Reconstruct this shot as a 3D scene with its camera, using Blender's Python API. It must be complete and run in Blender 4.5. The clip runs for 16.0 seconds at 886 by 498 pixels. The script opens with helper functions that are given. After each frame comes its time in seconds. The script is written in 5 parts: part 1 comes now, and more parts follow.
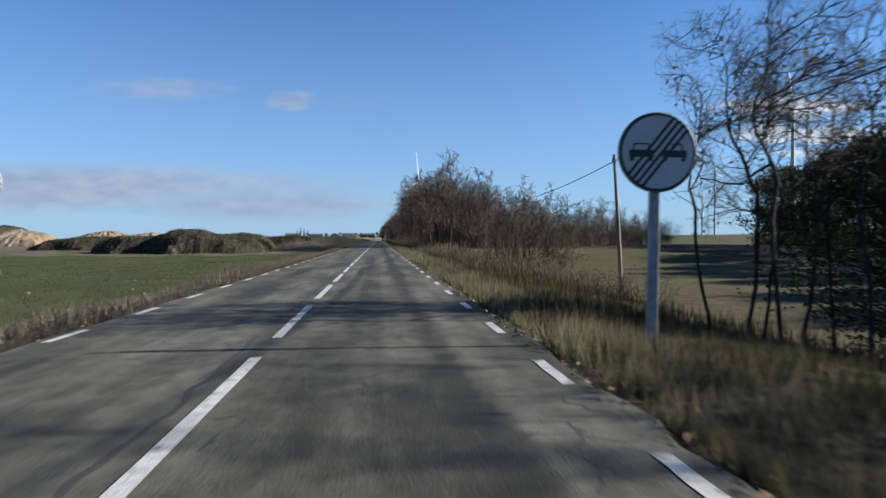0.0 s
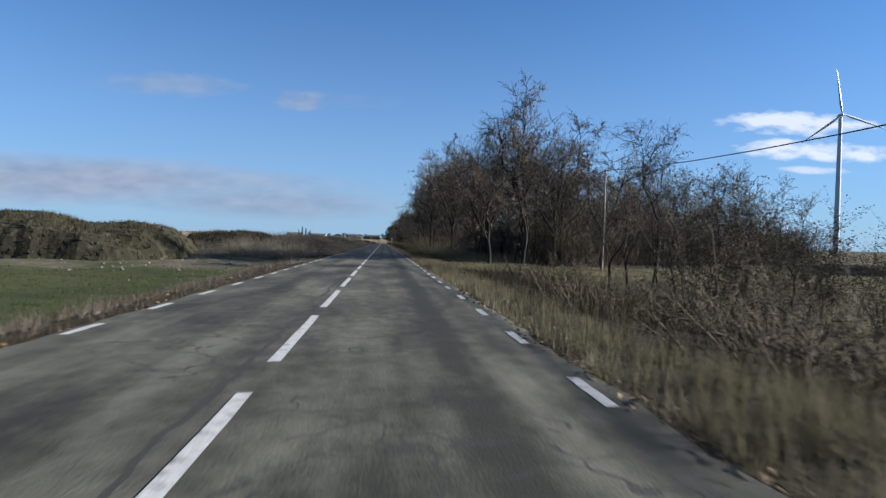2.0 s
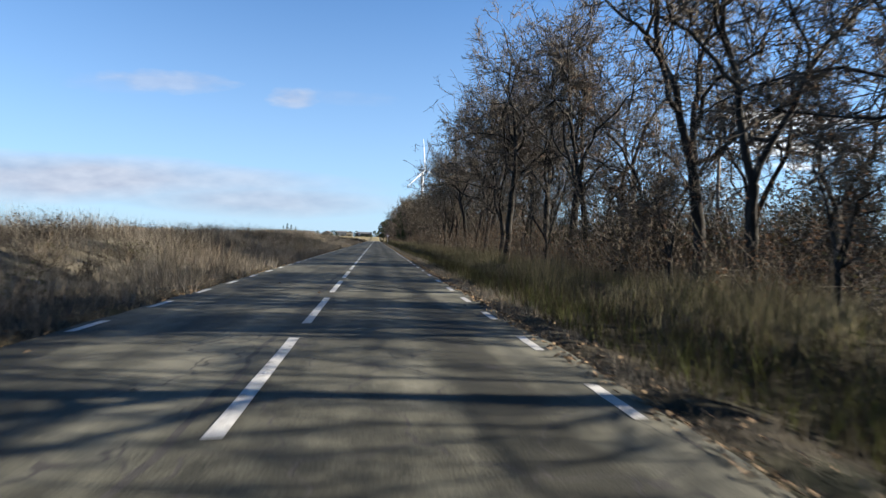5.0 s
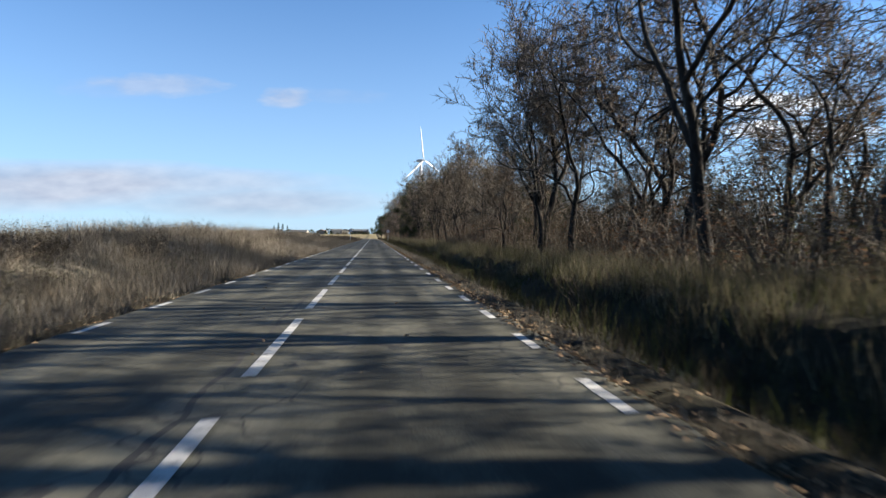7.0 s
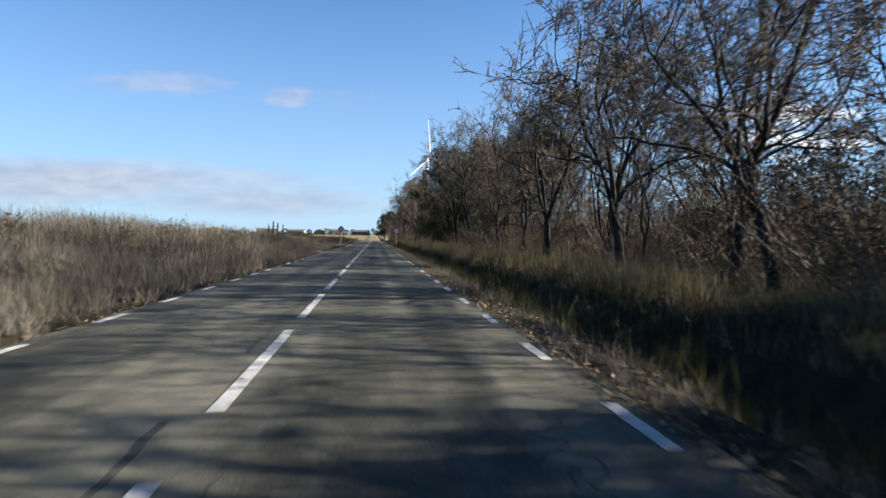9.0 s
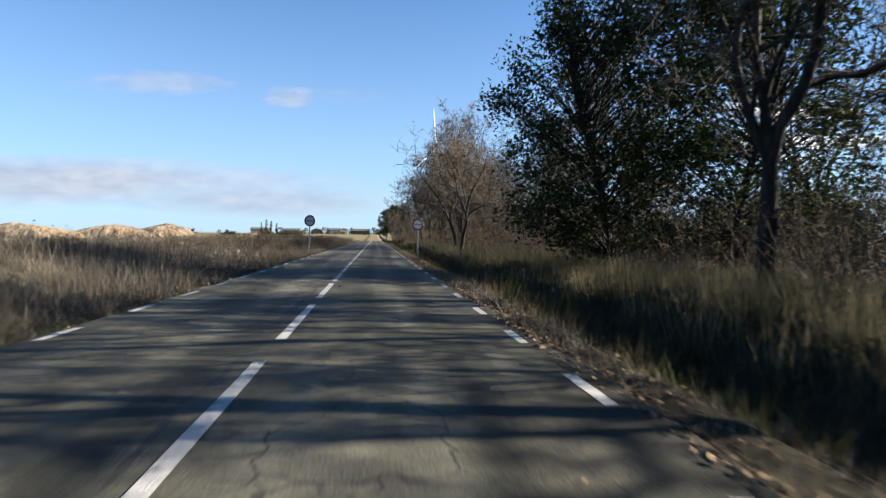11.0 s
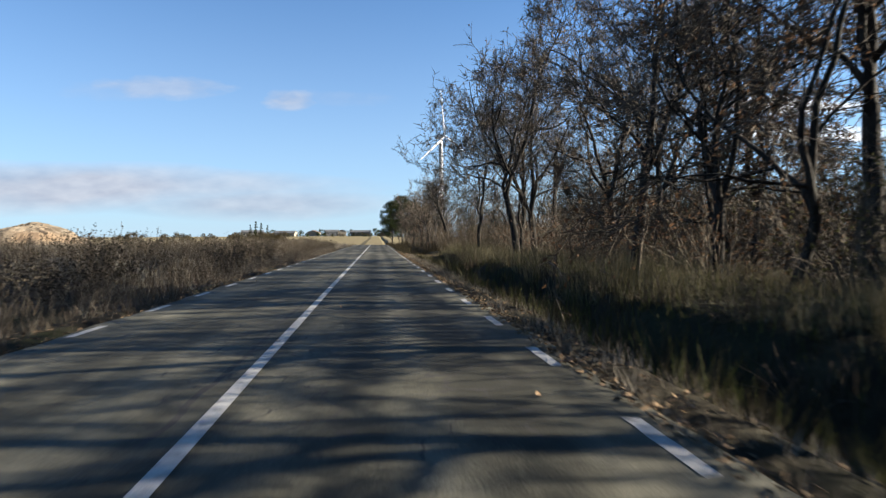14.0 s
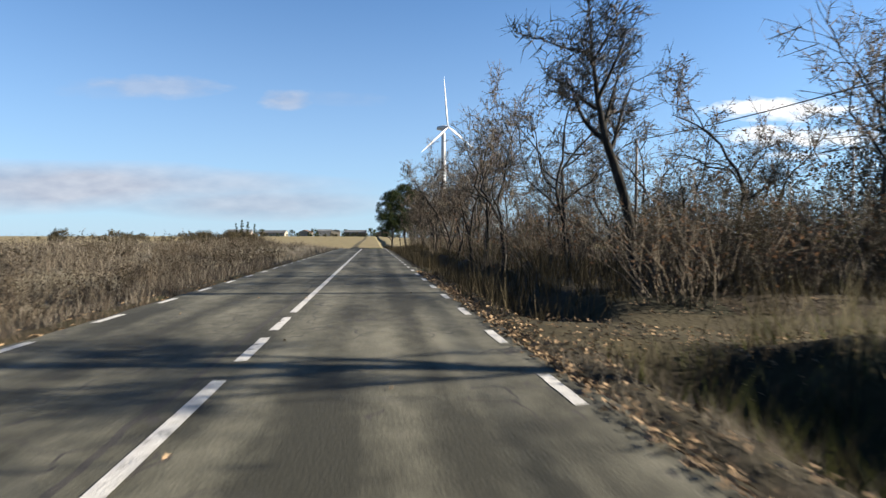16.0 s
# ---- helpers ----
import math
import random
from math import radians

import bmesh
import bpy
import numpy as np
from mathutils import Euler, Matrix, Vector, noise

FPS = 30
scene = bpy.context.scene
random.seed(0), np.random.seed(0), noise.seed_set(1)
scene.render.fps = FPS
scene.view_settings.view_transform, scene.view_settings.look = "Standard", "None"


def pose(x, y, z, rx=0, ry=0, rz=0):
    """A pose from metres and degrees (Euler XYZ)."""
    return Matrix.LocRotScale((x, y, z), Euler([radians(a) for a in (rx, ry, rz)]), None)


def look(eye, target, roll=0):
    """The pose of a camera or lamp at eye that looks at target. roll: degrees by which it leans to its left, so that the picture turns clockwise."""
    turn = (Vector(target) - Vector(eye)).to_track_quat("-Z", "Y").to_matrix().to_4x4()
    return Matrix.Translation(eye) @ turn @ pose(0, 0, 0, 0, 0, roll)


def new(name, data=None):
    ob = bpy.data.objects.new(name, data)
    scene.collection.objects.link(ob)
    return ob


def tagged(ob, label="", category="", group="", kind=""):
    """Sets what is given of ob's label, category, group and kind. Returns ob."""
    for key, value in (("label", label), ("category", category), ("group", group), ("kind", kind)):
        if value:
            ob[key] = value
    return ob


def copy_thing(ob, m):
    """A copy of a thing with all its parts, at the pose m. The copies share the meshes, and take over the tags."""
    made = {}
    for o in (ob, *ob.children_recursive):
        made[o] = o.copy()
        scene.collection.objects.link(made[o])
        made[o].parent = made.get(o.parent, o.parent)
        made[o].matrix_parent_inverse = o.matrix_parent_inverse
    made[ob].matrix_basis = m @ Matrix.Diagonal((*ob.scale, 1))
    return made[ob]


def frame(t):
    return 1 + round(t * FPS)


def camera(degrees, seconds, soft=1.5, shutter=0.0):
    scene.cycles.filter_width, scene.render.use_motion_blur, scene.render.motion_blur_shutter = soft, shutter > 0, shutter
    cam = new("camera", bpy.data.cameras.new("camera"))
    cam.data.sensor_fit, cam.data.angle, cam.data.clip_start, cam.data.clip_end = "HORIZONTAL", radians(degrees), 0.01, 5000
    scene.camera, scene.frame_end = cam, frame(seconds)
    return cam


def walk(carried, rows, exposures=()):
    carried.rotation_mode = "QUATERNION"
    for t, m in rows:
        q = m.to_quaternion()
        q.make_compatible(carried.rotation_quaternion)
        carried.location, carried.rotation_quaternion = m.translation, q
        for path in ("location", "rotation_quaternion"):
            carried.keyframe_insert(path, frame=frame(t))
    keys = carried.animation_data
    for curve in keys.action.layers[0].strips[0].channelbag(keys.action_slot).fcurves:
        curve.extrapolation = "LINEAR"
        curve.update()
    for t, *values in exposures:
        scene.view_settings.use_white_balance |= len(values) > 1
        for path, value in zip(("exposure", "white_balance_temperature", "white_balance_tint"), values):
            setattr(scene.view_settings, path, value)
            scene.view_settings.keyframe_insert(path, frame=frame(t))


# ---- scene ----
cam = camera(71.5, 16.0, soft=1.4, shutter=0.12)
PATH = [
    (0.0, look((1.204, 1.700, 1.18), (11.608, 101.142, -0.519), -0.26)),
    (0.5, look((1.185, 11.550, 1.18), (12.103, 110.928, -1.032), 0.05)),
    (1.0, look((1.225, 21.060, 1.18), (11.927, 120.472, -0.467), -0.23)),
    (1.5, look((1.085, 32.000, 1.18), (11.170, 131.481, -0.200), 0.69)),
    (2.0, look((0.994, 41.600, 1.18), (10.658, 141.127, 0.193), 1.72)),
    (2.5, look((0.907, 52.630, 1.18), (11.319, 152.071, -0.618), 1.87)),
    (3.0, look((0.880, 62.630, 1.18), (11.418, 162.066, 0.007), 1.78)),
    (5.5, look((0.923, 116.350, 1.18), (12.090, 215.711, -0.441), 1.25)),
    (6.0, look((0.969, 126.090, 1.18), (12.165, 225.441, -0.838), 0.72)),
    (6.5, look((1.030, 137.740, 1.18), (11.796, 237.148, -0.276), 0.49)),
    (7.0, look((1.042, 147.850, 1.18), (12.285, 247.191, -1.028), -0.37)),
    (7.5, look((1.046, 159.500, 1.18), (11.761, 258.907, -0.629), 0.08)),
    (8.0, look((1.062, 169.600, 1.18), (11.633, 269.012, -1.151), 0.25)),
    (8.5, look((1.043, 181.310, 1.18), (11.709, 280.724, -0.532), 0.37)),
    (9.0, look((1.031, 192.130, 1.18), (12.118, 291.498, -0.603), 0.70)),
    (11.5, look((1.053, 247.150, 1.18), (11.929, 346.538, -0.745), 0.58)),
    (12.0, look((1.090, 256.300, 1.18), (11.645, 355.720, -0.886), -0.15)),
    (12.5, look((1.114, 266.800, 1.18), (11.611, 366.220, -1.163), -1.35)),
    (13.0, look((1.075, 276.100, 1.18), (11.471, 375.529, -1.229), -0.40)),
    (13.5, look((1.067, 286.200, 1.18), (11.496, 385.621, -1.405), -0.21)),
    (14.0, look((1.089, 296.050, 1.18), (11.789, 395.459, -0.628), -0.32)),
    (14.5, look((1.078, 305.250, 1.18), (12.247, 404.603, -0.849), -0.26)),
    (15.0, look((1.180, 315.100, 1.18), (11.929, 414.501, -0.799), -0.78)),
    (15.5, look((1.234, 324.300, 1.18), (12.577, 423.639, -0.596), -0.99)),
    (16.0, look((1.251, 334.200, 1.18), (12.600, 433.540, -0.491), -0.01)),
]
walk(cam, PATH, [(0.0, 1.74, 6000, 10), (1.5, 1.62, 5820, 10), (3.0, 1.74, 5960, 10), (5.5, 2.30, 6620, 10), (9.0, 2.21, 6520, 10), (11.5, 2.32, 6740, 10), (16.0, 2.15, 6830, 10)])

# ---- sky and sun ----
SUN_TO = Vector((0.92, -0.04, 0.39)).normalized()
sun_data = bpy.data.lights.new("sun", "SUN")
sun_data.energy, sun_data.angle, sun_data.color = 5.0, radians(0.6), (1.0, 0.92, 0.80)
sun = new("sun", sun_data)
sun.matrix_world = look((60, 60, 80), Vector((60, 60, 80)) - SUN_TO)

world = bpy.data.worlds.new("sky")
scene.world = world
world.use_nodes = True
wt = world.node_tree
wt.nodes.clear()


def node(tree, kind, **values):
    n = tree.nodes.new(kind)
    for key, value in values.items():
        if key.startswith("in_"):
            n.inputs[int(key[3:])].default_value = value
        elif key == "op":
            n.operation = value
        elif key == "blend":
            n.blend_type = value
        elif key == "dtype":
            n.data_type = value
    return n


def calc(tree, op, a, b=0.0, c=0.0, clamp=False):
    n = tree.nodes.new("ShaderNodeMath")
    n.operation, n.use_clamp = op, clamp
    for i, v in enumerate((a, b, c)):
        if isinstance(v, (int, float)):
            n.inputs[i].default_value = v
        else:
            tree.links.new(v, n.inputs[i])
    return n.outputs[0]


def build_sky():
    t = wt
    sky = t.nodes.new("ShaderNodeTexSky")
    sky.sky_type, sky.sun_disc = "NISHITA", False
    sky.sun_elevation, sky.sun_rotation = math.asin(SUN_TO.z), math.atan2(SUN_TO.x, SUN_TO.y)
    sky.altitude, sky.air_density, sky.dust_density, sky.ozone_density = 900, 1.0, 0.6, 1.6
    coord = t.nodes.new("ShaderNodeTexCoord")
    sep = t.nodes.new("ShaderNodeSeparateXYZ")
    t.links.new(coord.outputs["Generated"], sep.inputs[0])
    ahead = calc(t, "MAXIMUM", sep.outputs[1], 0.02)
    u = calc(t, "DIVIDE", sep.outputs[0], ahead)
    v = calc(t, "DIVIDE", sep.outputs[2], ahead)

    def noise_at(su, sv, detail, off):
        comb = t.nodes.new("ShaderNodeCombineXYZ")
        t.links.new(calc(t, "MULTIPLY", u, su), comb.inputs[0])
        t.links.new(calc(t, "MULTIPLY", v, sv), comb.inputs[1])
        comb.inputs[2].default_value = off
        n = t.nodes.new("ShaderNodeTexNoise")
        n.inputs["Scale"].default_value, n.inputs["Detail"].default_value = 1.0, detail
        t.links.new(comb.outputs[0], n.inputs["Vector"])
        return n.outputs["Fac"]

    def puff(u0, v0, a, b, noise_out, rough, power):
        du = calc(t, "POWER", calc(t, "ABSOLUTE", calc(t, "DIVIDE", calc(t, "SUBTRACT", u, u0), a)), 2.0)
        dv = calc(t, "POWER", calc(t, "ABSOLUTE", calc(t, "DIVIDE", calc(t, "SUBTRACT", v, v0), b)), 2.0)
        inside = calc(t, "SUBTRACT", 1.0, calc(t, "ADD", du, dv))
        shaken = calc(t, "ADD", inside, calc(t, "MULTIPLY", calc(t, "SUBTRACT", noise_out, 0.5), rough))
        return calc(t, "MULTIPLY", calc(t, "MULTIPLY", shaken, 1.1, clamp=True), power)

    fine = noise_at(22, 60, 6, 1.3)
    wide = noise_at(5, 17, 5, 4.7)
    parts = [
        puff(-0.33, 0.236, 0.115, 0.020, fine, 2.0, 0.45),
        puff(-0.40, 0.228, 0.10, 0.018, fine, 2.2, 0.13),
        puff(-0.135, 0.219, 0.05, 0.018, fine, 1.8, 0.62),
        puff(-0.06, 0.224, 0.09, 0.014, fine, 2.2, 0.12),
        puff(-0.62, 0.080, 0.62, 0.044, wide, 0.9, 0.90),
        puff(-0.20, 0.055, 0.26, 0.030, wide, 0.9, 0.70),
    ]
    total = parts[0]
    for p in parts[1:]:
        total = calc(t, "MAXIMUM", total, p)
    total = calc(t, "MULTIPLY", total, calc(t, "MULTIPLY", sep.outputs[1], 4.0, clamp=True))
    # cloud colour: light above, grey-blue beneath
    shade = calc(t, "MULTIPLY", calc(t, "ADD", wide, fine), 0.5)
    ramp = t.nodes.new("ShaderNodeValToRGB")
    ramp.color_ramp.elements[0].position, ramp.color_ramp.elements[0].color = 0.36, (1.80, 2.05, 2.74, 1)
    ramp.color_ramp.elements[1].position, ramp.color_ramp.elements[1].color = 0.62, (2.74, 2.99, 3.56, 1)
    t.links.new(shade, ramp.inputs[0])
    mix = t.nodes.new("ShaderNodeMix")
    mix.data_type = "RGBA"
    t.links.new(total, mix.inputs[0])
    tint = t.nodes.new("ShaderNodeMix")
    tint.data_type, tint.blend_type = "RGBA", "MULTIPLY"
    tint.inputs[0].default_value = 1.0
    t.links.new(sky.outputs[0], tint.inputs[6])
    tint.inputs[7].default_value = (0.33, 0.61, 0.88, 1)
    # pale haze towards the horizon
    low = calc(t, "SUBTRACT", 1.0, calc(t, "MULTIPLY", calc(t, "ABSOLUTE", sep.outputs[2]), 1.6), clamp=True)
    haze = t.nodes.new("ShaderNodeMix")
    haze.data_type = "RGBA"
    t.links.new(calc(t, "MULTIPLY", calc(t, "POWER", low, 2.3), 0.80), haze.inputs[0])
    t.links.new(tint.outputs[2], haze.inputs[6])
    haze.inputs[7].default_value = (2.52, 3.38, 4.46, 1)
    t.links.new(haze.outputs[2], mix.inputs[6])
    t.links.new(ramp.outputs[0], mix.inputs[7])
    bright = [puff(0.70, 0.225, 0.15, 0.022, fine, 3.0, 0.85), puff(0.74, 0.178, 0.17, 0.020, fine, 3.0, 0.85), puff(0.74, 0.145, 0.07, 0.008, fine, 2.2, 0.6)]
    lit = t.nodes.new("ShaderNodeMix")
    lit.data_type = "RGBA"
    t.links.new(calc(t, "MULTIPLY", calc(t, "MAXIMUM", bright[0], calc(t, "MAXIMUM", bright[1], bright[2])), calc(t, "GREATER_THAN", sep.outputs[1], 0.1)), lit.inputs[0])
    t.links.new(mix.outputs[2], lit.inputs[6])
    lit.inputs[7].default_value = (6.0, 6.0, 6.0, 1)
    bg = t.nodes.new("ShaderNodeBackground")
    bg.inputs[1].default_value = 0.050
    t.links.new(lit.outputs[2], bg.inputs[0])
    out = t.nodes.new("ShaderNodeOutputWorld")
    t.links.new(bg.outputs[0], out.inputs[0])


build_sky()


# ---- materials ----
def material(name, stops, scale=1.0, detail=5.0, rough=0.85, bump=0.0, bump_scale=None, metal=0.0, second=None, stretch=(1, 1, 1), random_tint=0.0, through_light=None, spec=0.1):
    """A surface of two noise scales: stops [(position, colour), ...]; second = (scale, colour, low, high) mixes a coarser stain in."""
    m = bpy.data.materials.new(name)
    m.use_nodes = True
    t = m.node_tree
    bsdf = t.nodes["Principled BSDF"]
    coord = t.nodes.new("ShaderNodeTexCoord")
    mapping = t.nodes.new("ShaderNodeMapping")
    mapping.inputs["Scale"].default_value = stretch
    t.links.new(coord.outputs["Object"], mapping.inputs[0])
    n = t.nodes.new("ShaderNodeTexNoise")
    n.inputs["Scale"].default_value, n.inputs["Detail"].default_value = scale, detail
    t.links.new(mapping.outputs[0], n.inputs["Vector"])
    ramp = t.nodes.new("ShaderNodeValToRGB")
    els = ramp.color_ramp.elements
    els[0].position, els[0].color = stops[0][0], (*stops[0][1], 1)
    els[1].position, els[1].color = stops[-1][0], (*stops[-1][1], 1)
    for p, c in stops[1:-1]:
        e = els.new(p)
        e.color = (*c, 1)
    t.links.new(n.outputs["Fac"], ramp.inputs[0])
    colour = ramp.outputs[0]
    if second:
        s, c, low, high = second
        n2 = t.nodes.new("ShaderNodeTexNoise")
        n2.inputs["Scale"].default_value, n2.inputs["Detail"].default_value = s, 4
        t.links.new(mapping.outputs[0], n2.inputs["Vector"])
        fac = t.nodes.new("ShaderNodeMapRange")
        fac.inputs[1].default_value, fac.inputs[2].default_value = low, high
        t.links.new(n2.outputs["Fac"], fac.inputs[0])
        mx = t.nodes.new("ShaderNodeMix")
        mx.data_type = "RGBA"
        t.links.new(fac.outputs[0], mx.inputs[0])
        t.links.new(colour, mx.inputs[6])
        mx.inputs[7].default_value = (*c, 1)
        colour = mx.outputs[2]
    if random_tint:
        g = t.nodes.new("ShaderNodeNewGeometry")
        hsv = t.nodes.new("ShaderNodeHueSaturation")
        v = t.nodes.new("ShaderNodeMapRange")
        v.inputs[3].default_value, v.inputs[4].default_value = 1 - random_tint, 1 + random_tint
        t.links.new(g.outputs["Random Per Island"], v.inputs[0])
        t.links.new(v.outputs[0], hsv.inputs["Value"])
        t.links.new(colour, hsv.inputs["Color"])
        colour = hsv.outputs[0]
    t.links.new(colour, bsdf.inputs["Base Color"])
    bsdf.inputs["Roughness"].default_value = rough
    bsdf.inputs["Metallic"].default_value = metal
    bsdf.inputs["Specular IOR Level"].default_value = spec
    if bump:
        nb = t.nodes.new("ShaderNodeTexNoise")
        nb.inputs["Scale"].default_value, nb.inputs["Detail"].default_value = bump_scale or scale * 2, 6
        t.links.new(mapping.outputs[0], nb.inputs["Vector"])
        b = t.nodes.new("ShaderNodeBump")
        b.inputs["Strength"].default_value, b.inputs["Distance"].default_value = bump, 0.05
        t.links.new(nb.outputs["Fac"], b.inputs["Height"])
        t.links.new(b.outputs[0], bsdf.inputs["Normal"])
    if through_light:
        tr = t.nodes.new("ShaderNodeBsdfTranslucent")
        t.links.new(colour, tr.inputs[0])
        mixs = t.nodes.new("ShaderNodeMixShader")
        mixs.inputs[0].default_value = through_light
        t.links.new(bsdf.outputs[0], mixs.inputs[1])
        t.links.new(tr.outputs[0], mixs.inputs[2])
        t.links.new(mixs.outputs[0], t.nodes["Material Output"].inputs[0])
    return m


def asphalt():
    m = bpy.data.materials.new("old_asphalt")
    m.use_nodes = True
    t = m.node_tree
    bsdf = t.nodes["Principled BSDF"]
    coord = t.nodes.new("ShaderNodeTexCoord")
    sep = t.nodes.new("ShaderNodeSeparateXYZ")
    t.links.new(coord.outputs["Object"], sep.inputs[0])

    def tex(scale, detail, stretch=(1, 1, 1)):
        mp = t.nodes.new("ShaderNodeMapping")
        mp.inputs["Scale"].default_value = stretch
        t.links.new(coord.outputs["Object"], mp.inputs[0])
        n = t.nodes.new("ShaderNodeTexNoise")
        n.inputs["Scale"].default_value, n.inputs["Detail"].default_value = scale, detail
        t.links.new(mp.outputs[0], n.inputs["Vector"])
        return n.outputs["Fac"], mp

    grain, _ = tex(55, 4)
    stain, _ = tex(0.8, 6, (1, 0.35, 1))
    track, _ = tex(1.6, 3, (1, 0.03, 1))
    crackmask, _ = tex(0.22, 3)
    value = calc(t, "ADD", calc(t, "MULTIPLY", grain, 0.5), calc(t, "MULTIPLY", stain, 1.25))
    value = calc(t, "ADD", value, calc(t, "MULTIPLY", calc(t, "SUBTRACT", track, 0.5), 0.85))
    mottle, _ = tex(4.5, 5, (1, 0.6, 1))
    value = calc(t, "ADD", value, calc(t, "MULTIPLY", calc(t, "SUBTRACT", mottle, 0.5), 0.55))
    # darker oil line in the middle of the right lane
    def band(centre, width, depth):
        away = calc(t, "ABSOLUTE", calc(t, "ADD", calc(t, "SUBTRACT", sep.outputs[0], centre), calc(t, "MULTIPLY", calc(t, "SUBTRACT", track, 0.5), 0.5)))
        return calc(t, "MULTIPLY", calc(t, "SUBTRACT", 1.0, calc(t, "DIVIDE", away, width), clamp=True), depth)

    oil = calc(t, "ADD", band(1.80, 0.32, 0.13), calc(t, "ADD", band(0.85, 0.45, 0.07), band(-1.5, 0.5, 0.06)))
    oil = calc(t, "MULTIPLY", oil, calc(t, "MULTIPLY", stain, 4.2))
    value = calc(t, "SUBTRACT", value, calc(t, "ADD", oil, 0.355))
    ramp = t.nodes.new("ShaderNodeValToRGB")
    els = ramp.color_ramp.elements
    els[0].position, els[0].color = 0.28, (0.0207, 0.0203, 0.0150, 1)
    els[1].position, els[1].color = 0.80, (0.0985, 0.094, 0.0718, 1)
    e = els.new(0.52)
    e.color = (0.0524, 0.0508, 0.0382, 1)
    t.links.new(value, ramp.inputs[0])
    # crack network, in patches only
    warp, mp = tex(1.4, 3)
    vor = t.nodes.new("ShaderNodeTexVoronoi")
    vor.feature = "DISTANCE_TO_EDGE"
    vor.inputs["Scale"].default_value = 1.1
    addv = t.nodes.new("ShaderNodeVectorMath")
    addv.operation = "ADD"
    noisev = t.nodes.new("ShaderNodeTexNoise")
    noisev.inputs["Scale"].default_value = 1.5
    t.links.new(coord.outputs["Object"], noisev.inputs["Vector"])
    t.links.new(coord.outputs["Object"], addv.inputs[0])
    t.links.new(noisev.outputs["Color"], addv.inputs[1])
    t.links.new(addv.outputs[0], vor.inputs["Vector"])
    crack = calc(t, "LESS_THAN", vor.outputs["Distance"], 0.014)
    crack = calc(t, "MULTIPLY", crack, calc(t, "GREATER_THAN", crackmask, 0.50))
    # open seam between the two lanes
    wander = calc(t, "MULTIPLY", calc(t, "SUBTRACT", warp, 0.5), 0.22)
    seam = calc(t, "LESS_THAN", calc(t, "ABSOLUTE", calc(t, "ADD", calc(t, "ADD", sep.outputs[0], 0.24), wander)), 0.028)
    seam = calc(t, "MULTIPLY", seam, calc(t, "GREATER_THAN", crackmask, 0.44))
    crack = calc(t, "MAXIMUM", crack, seam)
    mx = t.nodes.new("ShaderNodeMix")
    mx.data_type = "RGBA"
    t.links.new(calc(t, "MULTIPLY", crack, 0.9), mx.inputs[0])
    t.links.new(ramp.outputs[0], mx.inputs[6])
    mx.inputs[7].default_value = (0.03, 0.028, 0.026, 1)
    t.links.new(mx.outputs[2], bsdf.inputs["Base Color"])
    bsdf.inputs["Roughness"].default_value = 0.82
    bsdf.inputs["Specular IOR Level"].default_value = 0.16
    b = t.nodes.new("ShaderNodeBump")
    b.inputs["Strength"].default_value, b.inputs["Distance"].default_value = 0.5, 0.01
    t.links.new(calc(t, "SUBTRACT", grain, crack), b.inputs["Height"])
    t.links.new(b.outputs[0], bsdf.inputs["Normal"])
    return m


M_ASPHALT = asphalt()
M_PAINT = material("worn_road_paint", [(0.30, (0.115, 0.112, 0.104)), (0.42, (0.285, 0.280, 0.264)), (0.7, (0.385, 0.378, 0.360))], 9, 6, 0.7, 0.3, 60, spec=0.4)
M_CROP = material("young_crop_field", [(0.3, (0.020, 0.026, 0.009)), (0.5, (0.031, 0.036, 0.012)), (0.72, (0.047, 0.044, 0.019))], 0.9, 8, 0.95, 0.6, 6, second=(0.12, (0.042, 0.042, 0.018), 0.45, 0.68))
M_SOIL = material("weedy_ploughed_soil", [(0.3, (0.025, 0.019, 0.009)), (0.6, (0.048, 0.037, 0.015)), (0.75, (0.071, 0.056, 0.024))], 1.5, 8, 0.95, 0.7, 8, second=(0.05, (0.041, 0.042, 0.013), 0.42, 0.66))
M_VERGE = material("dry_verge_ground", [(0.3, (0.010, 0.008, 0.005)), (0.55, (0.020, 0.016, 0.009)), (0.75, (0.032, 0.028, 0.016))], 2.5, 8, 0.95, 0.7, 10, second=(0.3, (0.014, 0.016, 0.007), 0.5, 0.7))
M_BANK = material("dry_grassy_bank", [(0.3, (0.050, 0.044, 0.030)), (0.55, (0.088, 0.080, 0.059)), (0.75, (0.130, 0.120, 0.095))], 2.2, 8, 0.95, 0.8, 9, second=(0.3, (0.067, 0.057, 0.040), 0.45, 0.65))
M_MEADOW = material("short_green_meadow", [(0.3, (0.033, 0.031, 0.011)), (0.55, (0.058, 0.053, 0.021)), (0.75, (0.088, 0.077, 0.038))], 1.2, 8, 0.95, 0.6, 8)
M_STONY = material("stony_ground", [(0.3, (0.038, 0.032, 0.021)), (0.5, (0.073, 0.063, 0.044)), (0.7, (0.129, 0.114, 0.087))], 3.0, 8, 0.95, 0.8, 8, second=(0.3, (0.038, 0.044, 0.016), 0.45, 0.65))
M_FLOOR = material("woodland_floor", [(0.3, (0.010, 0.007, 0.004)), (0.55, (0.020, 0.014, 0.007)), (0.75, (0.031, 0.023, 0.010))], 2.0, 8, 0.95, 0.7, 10)
